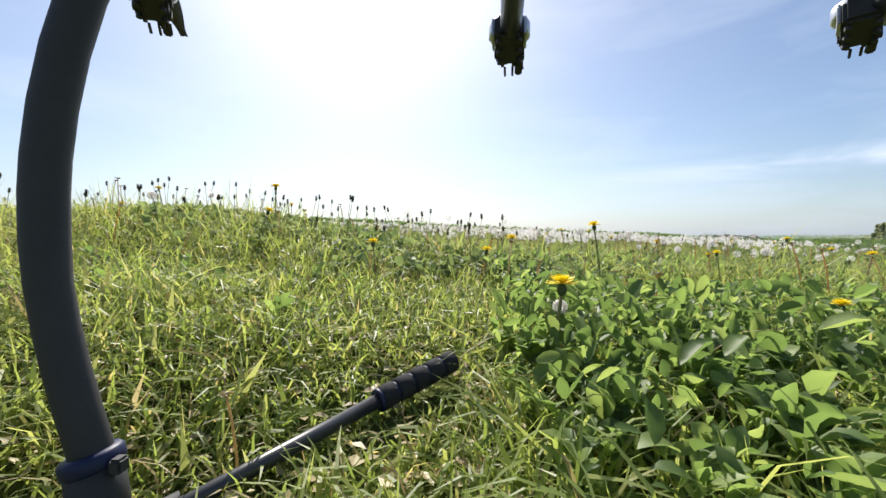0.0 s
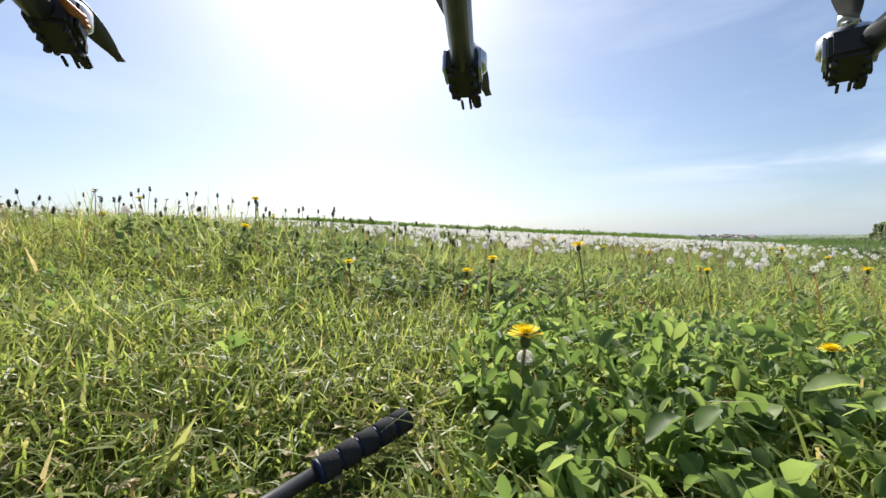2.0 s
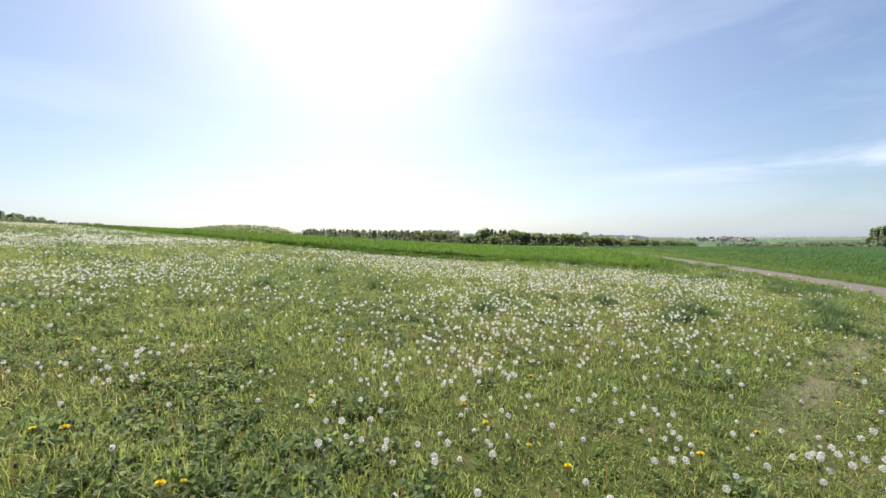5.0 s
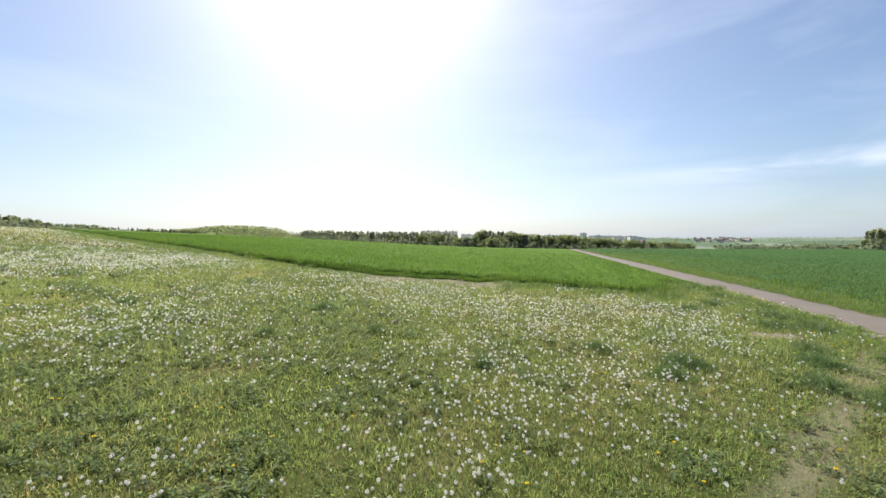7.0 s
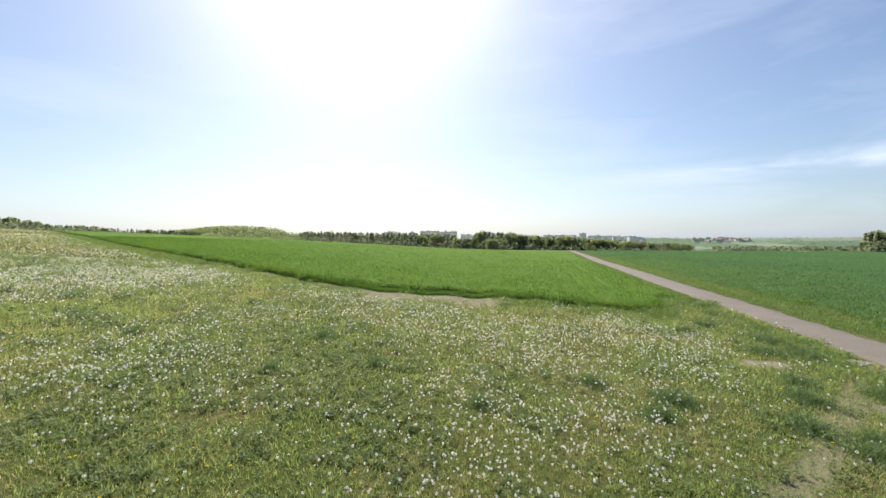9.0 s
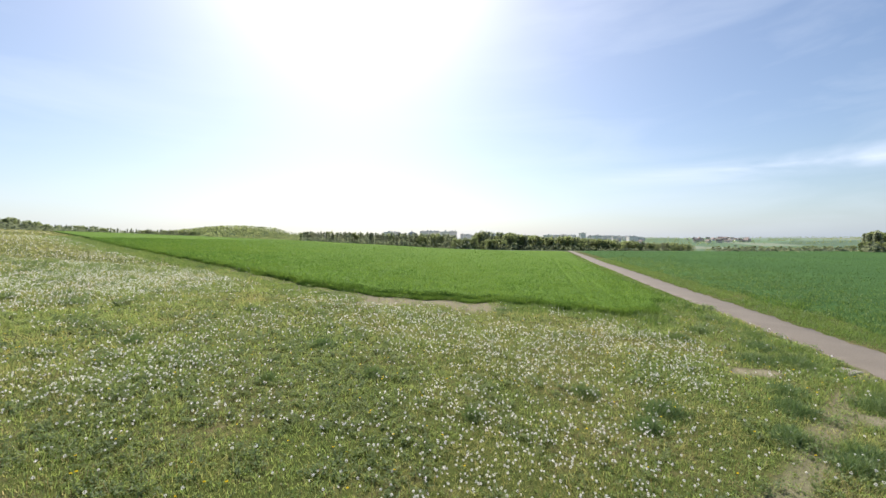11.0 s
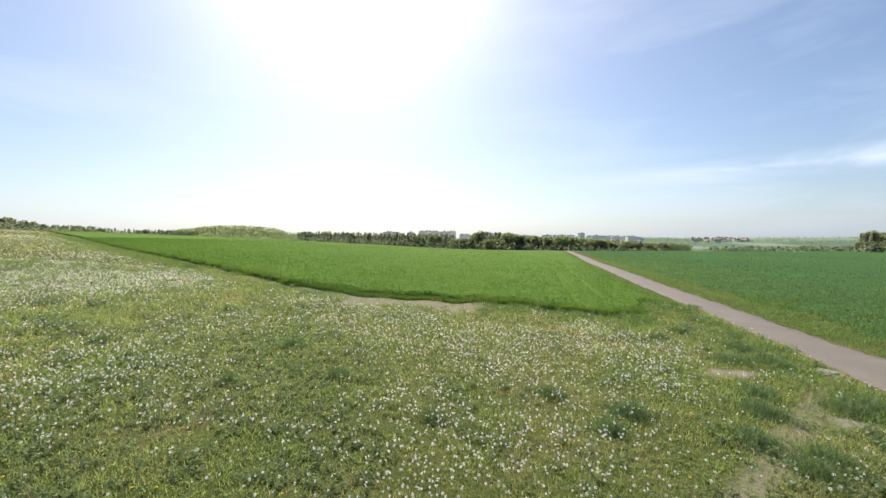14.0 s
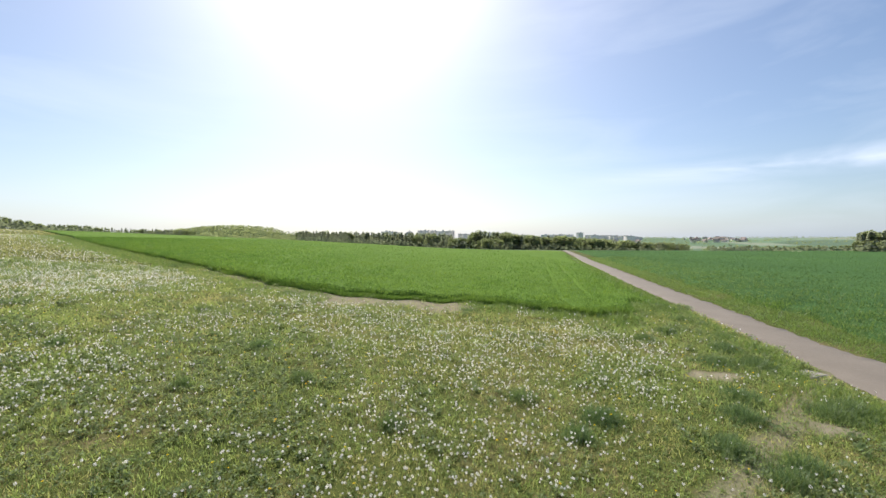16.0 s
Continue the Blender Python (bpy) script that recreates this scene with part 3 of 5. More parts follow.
def fan(n, y0, y1, spread, cx=0.3, margin=0.35, power=1.0):
    """Random places in a fan ahead, thinning outward as 1 / distance**power."""
    k = 2.0 - power
    y = rng.uniform(y0 ** k, y1 ** k, n) ** (1 / k) if abs(k) > 1e-6 else y0 * (y1 / y0) ** rng.uniform(0, 1, n)
    x = cx + rng.uniform(-1, 1, n) * (spread * y + margin)
    return np.column_stack([x, y])


def thinned(xy, keep):
    return xy[rng.uniform(0, 1, len(xy)) < keep]


def tufted(xy, size, amount):
    """Pull places together into tufts."""
    j = rng.integers(0, max(1, len(xy) // 9), len(xy))
    return xy[j] + rng.normal(0, 1, xy.shape) * size[j][:, None] * amount


def add_stuff(name, label, mat, *pairs, category="grass", smooth=False):
    v, f = joined(*pairs)
    return tagged(new(name, tri_mesh(name, v, f, mat, smooth)), label, category, kind="stuff")


def clear_of_eye(xy, r=0.13):
    return xy[np.hypot(xy[:, 0], xy[:, 1] + 0.02) > r]


# close sward, blade by blade
n1 = clear_of_eye(fan(19000, 0.10, 2.0, 1.05, 0.0, 0.25, 0.6))
n1 = meadow(n1)


def beside_bed(xy, keep):
    """Few blades where the broad leaves crowd."""
    bed = (xy[:, 0] > 0.08 + 0.06 * xy[:, 1]) & (xy[:, 1] < 1.1)
    return xy[~bed | (rng.uniform(0, 1, len(xy)) < keep)]


n1 = beside_bed(n1, 0.6)
n1b = beside_bed(clear_of_eye(meadow(fan(12000, 0.10, 1.8, 1.05, 0.0, 0.25, 0.6))), 0.4)
n1c = np.column_stack([rng.uniform(-0.5, 0.15, 1500), rng.uniform(0.18, 0.7, 1500)])
n1d = clear_of_eye(fan(5200, 0.22, 1.7, 1.0, 0.1, 0.25, 0.5), 0.36)
n1d = beside_bed(n1d[n1d[:, 0] > 0.0], 0.15)
n1e = np.column_stack([rng.uniform(-2.4, 0.5, 800), rng.normal(2.05, 0.22, 800)])
add_stuff("meadow_grass", "short curling yellow-green grass lit from behind", FRESH,
          blades(n1, 0.060, 0.0044, 0.6, template=CURL, faces=CURL_F), blades(n1b, 0.075, 0.0036, 0.5),
          blades(n1c, 0.05, 0.0042, 0.7, template=CURL, faces=CURL_F), blades(n1d, 0.095, 0.0036, 0.55, template=CURL, faces=CURL_F), blades(n1e, 0.15, 0.004, 0.35))

# the wider meadow, evenly thinning with distance and drawn together in tufts
n2 = meadow(fan(210000, 1.5, 30.0, 1.22, 1.1, 0.4, 1.0))
r2 = np.hypot(n2[:, 0] - 0.6, n2[:, 1])
n3 = fan(165000, 1.6, 30.0, 1.22, 1.1, 0.4, 1.0)
n3 = meadow(tufted(n3, 0.02 + 0.006 * np.hypot(n3[:, 0], n3[:, 1]), 1.0))
n3 = n3[n3[:, 1] > 1.3]
r3 = np.hypot(n3[:, 0] - 0.6, n3[:, 1])
n5 = np.column_stack([rng.uniform(-80, -10, 60000), rng.uniform(24, 85, 60000)])
n5 = meadow(n5)
n6 = meadow(np.column_stack([rng.uniform(-200, -60, 35000), rng.uniform(60, 175, 35000)]))
g2 = rng.uniform(0, 1, len(n2)) < verdant(n2[:, 0], n2[:, 1])
g3 = rng.uniform(0, 1, len(n3)) < verdant(n3[:, 0], n3[:, 1])
add_stuff("meadow_grass", "fresh green meadow grass in wide lush patches", GREEN,
          blades(n2[g2], 0.066 + 0.0036 * r2[g2], 0.0050 + 0.0008 * r2[g2], 0.8),
          blades(n3[g3], 0.074 + 0.0038 * r3[g3], 0.0046 + 0.0008 * r3[g3], 0.7))
add_stuff("meadow_grass", "yellow-green meadow grass growing in uneven tufts", GRASS,
          blades(n2[~g2], 0.060 + 0.0030 * r2[~g2], 0.0048 + 0.0007 * r2[~g2], 0.85),
          blades(n3[~g3], 0.070 + 0.0032 * r3[~g3], 0.0042 + 0.0007 * r3[~g3], 0.7),
          blades(n5, 0.15, 0.042, 0.5), blades(n6, 0.16, 0.09, 0.5))
d1 = beside_bed(clear_of_eye(fan(4500, 0.12, 2.0, 1.05, 0.0, 0.25, 0.6)), 0.3)
d2 = fan(75000, 1.5, 28.0, 1.22, 1.1, 0.4, 1.0)
d2 = d2[(d2[:, 1] < crop_edge(d2[:, 0])) & (d2[:, 0] < kerb_x(d2[:, 1]) + 0.05)]
d2 = thinned(d2, 0.12 + 0.8 * soft(0.55, 0.75, patchy(d2[:, 0], d2[:, 1], 1.8, 12)) + 0.5 * bare(d2[:, 0], d2[:, 1]))
rd = np.hypot(d2[:, 0], d2[:, 1])
add_stuff("dry_grass", "bleached dead grass lying between the green blades", GRASS_DRY,
          blades(d1, 0.05, 0.003, 1.2, template=CURL, faces=CURL_F), blades(d2, 0.07 + 0.002 * rd, 0.004 + 0.0008 * rd, 1.05))

lt = clear_of_eye(fan(2600, 0.18, 1.2, 1.0, -0.1, 0.2, 0.5), 0.2)
lt = lt[(lt[:, 0] < 0.1) & (lt[:, 1] < 0.75)]
ls = rng.uniform(0.008, 0.026, len(lt))
add_stuff("leaf_litter", "small withered brown leaves on the ground", GRASS_DRY,
          scatter(OVAL, OVAL_F, np.column_stack([lt, land(lt[:, 0], lt[:, 1]) + rng.uniform(0.004, 0.02, len(lt))]), rng.uniform(0, 6.283, len(lt)), np.stack([ls] * 3, 1), rng.normal(0, 0.4, len(lt)), rng.uniform(0, 6.283, len(lt))), category="leaves")

# clover and plantain leaves close to the start
k1 = fan(30000, 0.16, 1.9, 1.05, 0.0, 0.3, 0.5)
k1 = clear_of_eye(k1[(k1[:, 0] > 0.03 + 0.06 * k1[:, 1] + 0.15 * (vnoise(k1[:, 0], k1[:, 1], 0.3, 9) - 0.5))], 0.27)
k1 = thinned(k1, (1 - 0.9 * bare(k1[:, 0], k1[:, 1])) * (0.3 + 0.7 * soft(1.45, 0.85, k1[:, 1])))
k1 = thinned(k1, 0.12 + 0.55 * (patchy(k1[:, 0], k1[:, 1], 0.25, 21) > 0.42))
ks = rng.uniform(0.011, 0.024, len(k1)) * np.where((rng.uniform(0, 1, len(k1)) < 0.12) & (k1[:, 1] < 0.9), 1.6, 1.0)
kz = land(k1[:, 0], k1[:, 1]) + rng.uniform(0.01, 0.085, len(k1)) * (0.5 + vnoise(k1[:, 0], k1[:, 1], 0.3, 13))
kt = rng.uniform(0, 6.283, len(k1))
add_stuff("clover_patch", "broad fresh green clover and dock leaves", CLOVER,
          scatter(ROUND, ROUND_F, np.column_stack([k1, kz]), kt, np.stack([ks * rng.uniform(0.6, 1.0, len(k1)), ks * rng.uniform(1.0, 1.5, len(k1)), ks * rng.uniform(0.4, 2.5, len(k1))], 1),
                  np.clip(rng.normal(0.8, 0.45, len(k1)), -0.3, 1.5), kt - 1.5708 + rng.normal(0, 0.6, len(k1))), category="clover", smooth=True)


# long pointed leaves of dandelion and dock, rising from many feet
j1 = fan(2600, 0.20, 1.75, 1.05, 0.0, 0.3, 0.5)
j1 = clear_of_eye(j1[(j1[:, 0] > 0.02 + 0.06 * j1[:, 1] + 0.2 * (vnoise(j1[:, 0], j1[:, 1], 0.3, 9) - 0.5))], 0.31)
j1 = thinned(j1, (1 - 0.9 * bare(j1[:, 0], j1[:, 1])) * (0.12 + 0.88 * soft(1.3, 0.7, j1[:, 1] + 0.5 * soft(0.5, 0.1, j1[:, 0]))))
jl = np.column_stack([rng.normal(-0.62, 0.34, 70), rng.normal(0.95, 0.16, 70)])
j1 = np.concatenate([j1, jl])
jn = 7
jf = np.repeat(j1, jn, 0) + rng.normal(0, 0.006, (len(j1) * jn, 2))
js = np.repeat(rng.uniform(0.020, 0.064, len(j1)) * np.minimum(1.0, 0.35 + np.hypot(j1[:, 0], j1[:, 1])) * (1 - 0.5 * soft(0.6, 1.0, np.hypot(j1[:, 0], j1[:, 1]))), jn) * rng.uniform(0.6, 1.15, len(jf))
jt = rng.uniform(0, 6.283, len(jf))
jz = land(jf[:, 0], jf[:, 1]) + rng.uniform(0.0, 0.045, len(jf))
add_stuff("dandelion_leaves", "long pointed green leaves of dandelion and dock", CLOVER,
          scatter(LANCE, LANCE_F, np.column_stack([jf, jz]), jt, np.stack([js * rng.uniform(0.7, 1.7, len(jf)), js, js * rng.uniform(0.6, 1.8, len(jf))], 1),
                  np.clip(rng.normal(0.75, 0.35, len(jf)), 0.1, 1.4), jt - 1.5708 + rng.normal(0, 0.3, len(jf))), category="leaves", smooth=True)


def rosettes(xy, leaves, length, low, high):
    """Weed clumps: leaves that spread from one foot."""
    n = len(xy)
    foot = np.repeat(xy, leaves, 0)
    size = np.repeat(length, leaves) * rng.uniform(0.5, 1.2, n * leaves)
    out = rng.normal(0, 1, (n * leaves, 2)) * (np.repeat(length, leaves) * 0.55)[:, None]
    z = land(foot[:, 0], foot[:, 1]) + np.repeat(length, leaves) * rng.uniform(low, high, n * leaves)
    return np.column_stack([foot + out, z]), size


w1 = fan(21000, 1.25, 30.0, 1.22, 1.1, 0.4, 1.0)
w1 = meadow(thinned(w1, soft(0.50, 0.66, weedy(w1[:, 0], w1[:, 1]))))
wr = np.hypot(w1[:, 0], w1[:, 1])
wx = np.concatenate([rng.normal((-0.55, 1.85), (0.34, 0.2), (150, 2)), rng.normal((0.28, 1.5), (0.16, 0.18), (60, 2))])
w1 = np.concatenate([w1, wx])
wr = np.concatenate([wr, np.full(len(wx), 1.0)])
wp, ws = rosettes(w1, 13, 0.034 + 0.0036 * wr, 0.15, 1.6)
wn_ = len(wp)
wc = np.hypot(wp[:, 0] - 0.4, wp[:, 1]) < 4.5
wt, wl_, wd = rng.uniform(0, 6.283, wn_), rng.normal(0.5, 0.5, wn_), rng.normal(0, 0.7, wn_) - 1.5708
wsc = np.stack([ws * 0.85, ws, ws], 1)
add_stuff("weed_clumps", "dark green broad-leaved weeds in low clumps", WEED,
          scatter(OVAL, OVAL_F, wp[~wc], wt[~wc], wsc[~wc], wl_[~wc], (wt + wd)[~wc]), scatter(ROUND, ROUND_F, wp[wc], wt[wc], wsc[wc], wl_[wc], (wt + wd)[wc]), category="weeds")
w2 = meadow(fan(13000, 1.5, 30.0, 1.22, 1.1, 0.4, 1.0))
wp2, ws2 = rosettes(w2, 8, 0.030 + 0.0024 * np.hypot(w2[:, 0], w2[:, 1]), 0.1, 1.3)
add_stuff("meadow_leaves", "small fresh green leaves among the grass", CLOVER,
          scatter(OVAL, OVAL_F, wp2, rng.uniform(0, 6.283, len(wp2)), np.stack([ws2 * 0.8, ws2, ws2], 1), rng.normal(0.1, 0.55, len(wp2)), rng.uniform(0, 6.283, len(wp2))), category="weeds")

# tall grass along the lane
vy = 3 * (95 / 3) ** rng.uniform(0, 1, 135000)
vs_ = np.where(rng.uniform(0, 1, len(vy)) < 0.42, -1, 1)
vx = np.where(vs_ > 0, road_x(vy) + 1.18 + rng.exponential(4.2, len(vy)), kerb_x(vy) - 0.06 - np.abs(rng.normal(0, 1.1, len(vy))))
vv = np.column_stack([vx, vy])
vv = thinned(vv, np.where(vs_ > 0, 0.75, 0.3) + 0.25 + 0.45 * (patchy(vx, vy, 1.2, 15) - 0.5))
vr = np.hypot(vv[:, 0], vv[:, 1])
vz = np.where(in_crop(vv[:, 0], vv[:, 1]), canopy_top(vv[:, 0], vv[:, 1]) - 0.04, land(vv[:, 0], vv[:, 1]))
add_stuff("verge_grass", "lush green grass along the edges of the lane", VERGE, blades(vv, 0.05 + 0.13 * soft(0.0, 0.9, np.minimum(np.abs(vv[:, 0] - kerb_x(vv[:, 1])), np.abs(vv[:, 0] - road_x(vv[:, 1]) - 1.12))), 0.008 + 0.00055 * vr, 0.6, vz))
# rough grass between meadow and crop near the lane
fx = rng.uniform(3.0, 14.5, 16000)
ff = np.column_stack([fx, crop_edge(fx) + rng.normal(-0.1, 1.1, len(fx))])
ff = ff[ff[:, 0] < kerb_x(ff[:, 1]) - 0.1]
ff = thinned(ff, 0.25 + 0.75 * (patchy(ff[:, 0], ff[:, 1], 1.0, 17) > 0.5))
add_stuff("rough_grass", "tall rough grass where the crop thins out", VERGE, blades(ff, 0.26, 0.026, 0.5))
# a lush belt without flowers along the front of the crop
bx = rng.uniform(-75, -3.5, 36000)
bb = np.column_stack([bx, crop_edge(bx) - 0.3 - np.abs(rng.normal(0, 1.5, len(bx))) * (1 + 0.02 * np.abs(bx))])
bb = thinned(bb, 0.3 + 0.7 * (patchy(bb[:, 0], bb[:, 1], 1.6, 18) > 0.42))
add_stuff("rough_grass", "lush bright green grass along the front of the crop", VERGE, blades(bb, 0.17, 0.022 + 0.0006 * np.hypot(bb[:, 0], bb[:, 1]), 0.5))
# the meadow round about and behind the start
sr, sa = 26 * rng.uniform(0, 1, 120000) ** 0.75, rng.uniform(0, 6.283, 120000)
sp = np.column_stack([0.3 + sr * np.sin(sa), sr * np.cos(sa)])
sp = meadow(sp[(np.abs(sp[:, 0] - 0.6) > 1.1 * sp[:, 1] + 0.3) & (sr > 0.6)])
add_stuff("meadow_grass", "yellow-green meadow grass round the drone", GRASS, blades(sp, 0.10, 0.012, 0.55))
# dark tussocks
tus = np.array([(5.33, 8.08, 0.4), (9.07, 9.43, 0.42), (10.33, 12.1, 0.55), (11.4, 11.9, 0.5), (8.35, 8.4, 0.38), (9.5, 14.7, 0.35), (4.6, 7.3, 0.28), (3.9, 8.9, 0.28), (7.2, 7.0, 0.38), (-3.36, 8.7, 0.2), (-8.2, 11.1, 0.24),
                (-3.0, 11.8, 0.3), (-1.1, 9.5, 0.22), (-7.1, 16.0, 0.32), (-17.9, 31.5, 0.4), (-5.5, 20.9, 0.4), (3.5, 18.8, 0.28), (11.1, 8.9, 0.5), (11.6, 13.6, 0.5), (10.9, 15.9, 0.4), (13.0, 18.5, 0.45), (12.6, 15.2, 0.4), (1.2, 7.5, 0.18), (10.4, 8.6, 0.42), (8.0, 6.5, 0.4), (7.4, 6.1, 0.32)])
tk = rng.choice(len(tus), 26000, p=tus[:, 2] ** 1.6 / (tus[:, 2] ** 1.6).sum())
tp = tus[tk, :2] + rng.normal(0, 1, (len(tk), 2)) * tus[tk, 2:] * 0.62
ok = tp[:, 0] < kerb_x(tp[:, 1]) - 0.05
tp, tk = tp[ok], tk[ok]
near_mid = np.exp(-((tp - tus[tk, :2]) ** 2).sum(1) / tus[tk, 2] ** 2)
add_stuff("grass_tussocks", "dense dark green tussocks of coarse grass", TUSSOCK, blades(tp, 0.12 + 0.16 * near_mid, 0.011, 0.55, even=True))

# leaves of the standing crop, where they can be told apart
cx = rng.uniform(-60, 22, 105000)
cy = crop_edge(cx) + rng.exponential(12.0, len(cx)) * np.where(rng.uniform(0, 1, len(cx)) < 0.3, 3.5, 1.0)
c1 = np.column_stack([cx, cy])
c1 = c1[in_crop(c1[:, 0], c1[:, 1])]
c1 = c1[(np.abs(c1[:, 0] - tram_x(c1[:, 1])) > 0.16) & (np.abs(c1[:, 0] - tram_x(c1[:, 1]) - 1.7) > 0.16)]
add_stuff("crop_leaves", "upright bright green leaves of young cereal", CROP,
          blades(c1, 0.19, 0.020 + 0.0010 * c1[:, 1], 0.45, canopy_top(c1[:, 0], c1[:, 1]) - 0.06, BLADE_B), category="crop")
ry = 6 * (165 / 6) ** rng.uniform(0, 1, 85000)
c2 = np.column_stack([road_x(ry) + 3.4 + rng.exponential(0.35 * ry + 3, len(ry)), ry])
c2 = c2[in_crop(c2[:, 0], c2[:, 1])]
add_stuff("crop_leaves", "upright dark green leaves of young cereal", DARK_CROP,
          blades(c2, 0.15, 0.012 + 0.0009 * np.hypot(c2[:, 0], c2[:, 1]), 0.5, canopy_top(c2[:, 0], c2[:, 1]) - 0.06, BLADE_B), category="crop")
ex = rng.uniform(-60, 11.5, 70000)
ee = np.column_stack([ex, crop_edge(ex) + rng.uniform(-0.15, 0.5, len(ex))])
add_stuff("crop_leaves", "dense upright leaves along the front edge of the crop", CROP,
          blades(ee, 0.40, 0.024, 0.3, template=BLADE_B, even=True), category="crop")

# ---------------------------------------------------------------- flowers of the meadow
def sphere_dirs(n, seed):
    k = np.arange(n) + 0.5
    ph, th = np.arccos(1 - 2 * k / n), math.pi * (1 + 5 ** 0.5) * k + seed
    return np.stack([np.cos(th) * np.sin(ph), np.sin(th) * np.sin(ph), np.cos(ph)], 1)


def clock_head(seeds, radius, tuft, seed):
    """A ball of seeds, each a thin spoke with a three-rayed parachute, about the origin."""
    vs, fs = [], []
    r = np.random.default_rng(seed)
    for d in sphere_dirs(seeds, seed):
        d = Vector(d + r.normal(0, 0.08, 3)).normalized()
        s = d.orthogonal().normalized()
        u = d.cross(s)
        a0 = r.uniform(0, 6.28)
        k = len(vs)
        vs += [d * 0.003 + s * 0.0002, d * 0.003 - s * 0.0002, d * radius * 0.86]
        fs.append((k, k + 1, k + 2))
        rr = radius * r.uniform(0.9, 1.05)
        for q in range(3):
            a = a0 + q * 2.094
            e1, e2 = s * math.cos(a) + u * math.sin(a), s * math.cos(a + 0.8) + u * math.sin(a + 0.8)
            j = len(vs)
            vs += [d * radius * 0.84, d * rr + e1 * tuft, d * rr + e2 * tuft * 0.8]
            fs.append((j, j + 1, j + 2))
    return np.array([tuple(v) for v in vs]), np.array(fs)


def ball(radius, squash=1.0, at=(0, 0, 0), seg=8):
    bm = bmesh.new()
    bmesh.ops.create_uvsphere(bm, u_segments=seg, v_segments=max(4, seg - 2), radius=radius)
    for v in bm.verts:
        v.co = Vector((v.co.x, v.co.y, v.co.z * squash)) + Vector(at)
    bmesh.ops.triangulate(bm, faces=bm.faces[:])
    vs = np.array([tuple(v.co) for v in bm.verts])
    fs = np.array([[w.index for w in f.verts] for f in bm.faces])
    bm.free()
    return vs, fs


def stalk(h, lean, radius):
    return tube([(0, 0, -0.02), (lean * 0.15, 0, h * 0.35), (lean * 0.5, 0, h * 0.7), (lean, 0, h)], [radius * 1.25, radius, radius, radius * 0.9], 6)


def petals(radius, seed):
    r = np.random.default_rng(seed)
    vs, fs = [], []
    for ring, (n, el, l) in enumerate(((20, 0.12, 1.0), (17, 0.45, 0.85), (13, 0.8, 0.62), (8, 1.2, 0.4))):
        for i in range(n):
            a = 6.283 * (i + 0.5 * ring) / n + r.uniform(-0.08, 0.08)
            e = el + r.uniform(-0.1, 0.1)
            d = Vector((math.cos(a) * math.cos(e), math.sin(a) * math.cos(e), math.sin(e)))
            s = Vector((-math.sin(a), math.cos(a), 0)) * radius * 0.13
            k = len(vs)
            b = Vector((0, 0, 0.001 * ring))
            vs += [b, b + d * radius * l * 0.6 + s, b + d * radius * l * 0.6 - s, b + d * radius * l + s * 0.8, b + d * radius * l - s * 0.8]
            fs += [(k, k + 1, k + 2), (k + 1, k + 3, k + 4), (k + 1, k + 4, k + 2)]
    return np.array([tuple(v) for v in vs]), np.array(fs)


def shifted(pair, d):
    return pair[0] + np.array(d), pair[1]


SEPAL = leafy("sepal", [(0.0, (0.06, 0.09, 0.03)), (1.0, (0.10, 0.13, 0.05))], 0.1, tint_fac=0.0)


def make_clock(h, lean, radius, seed, full=True):
    top = (lean, 0, h)
    e = empty("dandelion_clock", Matrix(), "white fluffy dandelion seed head on a bare stem" if full else "half-blown dandelion seed head on a bare stem", "flower", "dandelions in the meadow")
    part("stem", tri_mesh("stem", *stalk(h, lean, 0.0022), STEM, True), e)
    v, f = clock_head(130, radius, radius * 0.34, seed)
    if not full:
        keep = v[f].mean(1)[:, 0] + 0.4 * v[f].mean(1)[:, 2] < radius * 0.2
        f = f[keep]
    part("seed_head", tri_mesh("seed_head", v + np.array(top), f, PAPPUS), e)
    part("receptacle", tri_mesh("receptacle", *ball(0.0045, 0.8, top, 6), SPIKE, True), e, "brown receptacle")
    return e


def make_dandelion(h, lean, radius, seed):
    e = empty("dandelion", Matrix(), "open yellow dandelion flower on a pale stem", "flower", "dandelions in the meadow")
    part("stem", tri_mesh("stem", *stalk(h, lean, 0.0022), STEM, True), e)
    part("flower_head", tri_mesh("flower_head", *shifted(petals(radius, seed), (lean, 0, h + 0.008)), PETAL), e)
    part("calyx", tri_mesh("calyx", *ball(0.006, 1.4, (lean, 0, h + 0.002), 7), SEPAL, True), e, "green calyx")
    return e


def make_plantain(h, lean, seed):
    r = np.random.default_rng(seed)
    e = empty("ribwort_plantain", Matrix(), "brown ribwort plantain spike on a thin stalk", "plant", "plantains in the meadow")
    part("stem", tri_mesh("stem", *stalk(h, lean, 0.0011), STEM, True), e)
    n = 70
    k = np.arange(n)
    t = (k + 0.5) / n
    rad = 0.0046 * np.sin(math.pi * np.clip(t * 0.9 + 0.1, 0, 1)) ** 0.6
    pts = np.stack([rad * np.cos(k * 2.4), rad * np.sin(k * 2.4), t * 0.022], 1) + np.array([lean, 0, h - 0.002])
    scales = scatter(OVAL, OVAL_F, pts, k * 2.4, np.full((n, 3), 0.0055), r.uniform(-0.6, 0.3, n), r.uniform(0, 6.28, n))
    core = tube([(lean, 0, h - 0.002), (lean, 0, h + 0.008), (lean, 0, h + 0.02)], [0.003, 0.0038, 0.0012], 6)
    part("spike", tri_mesh("spike", *joined(core, scales), SPIKE), e)
    return e


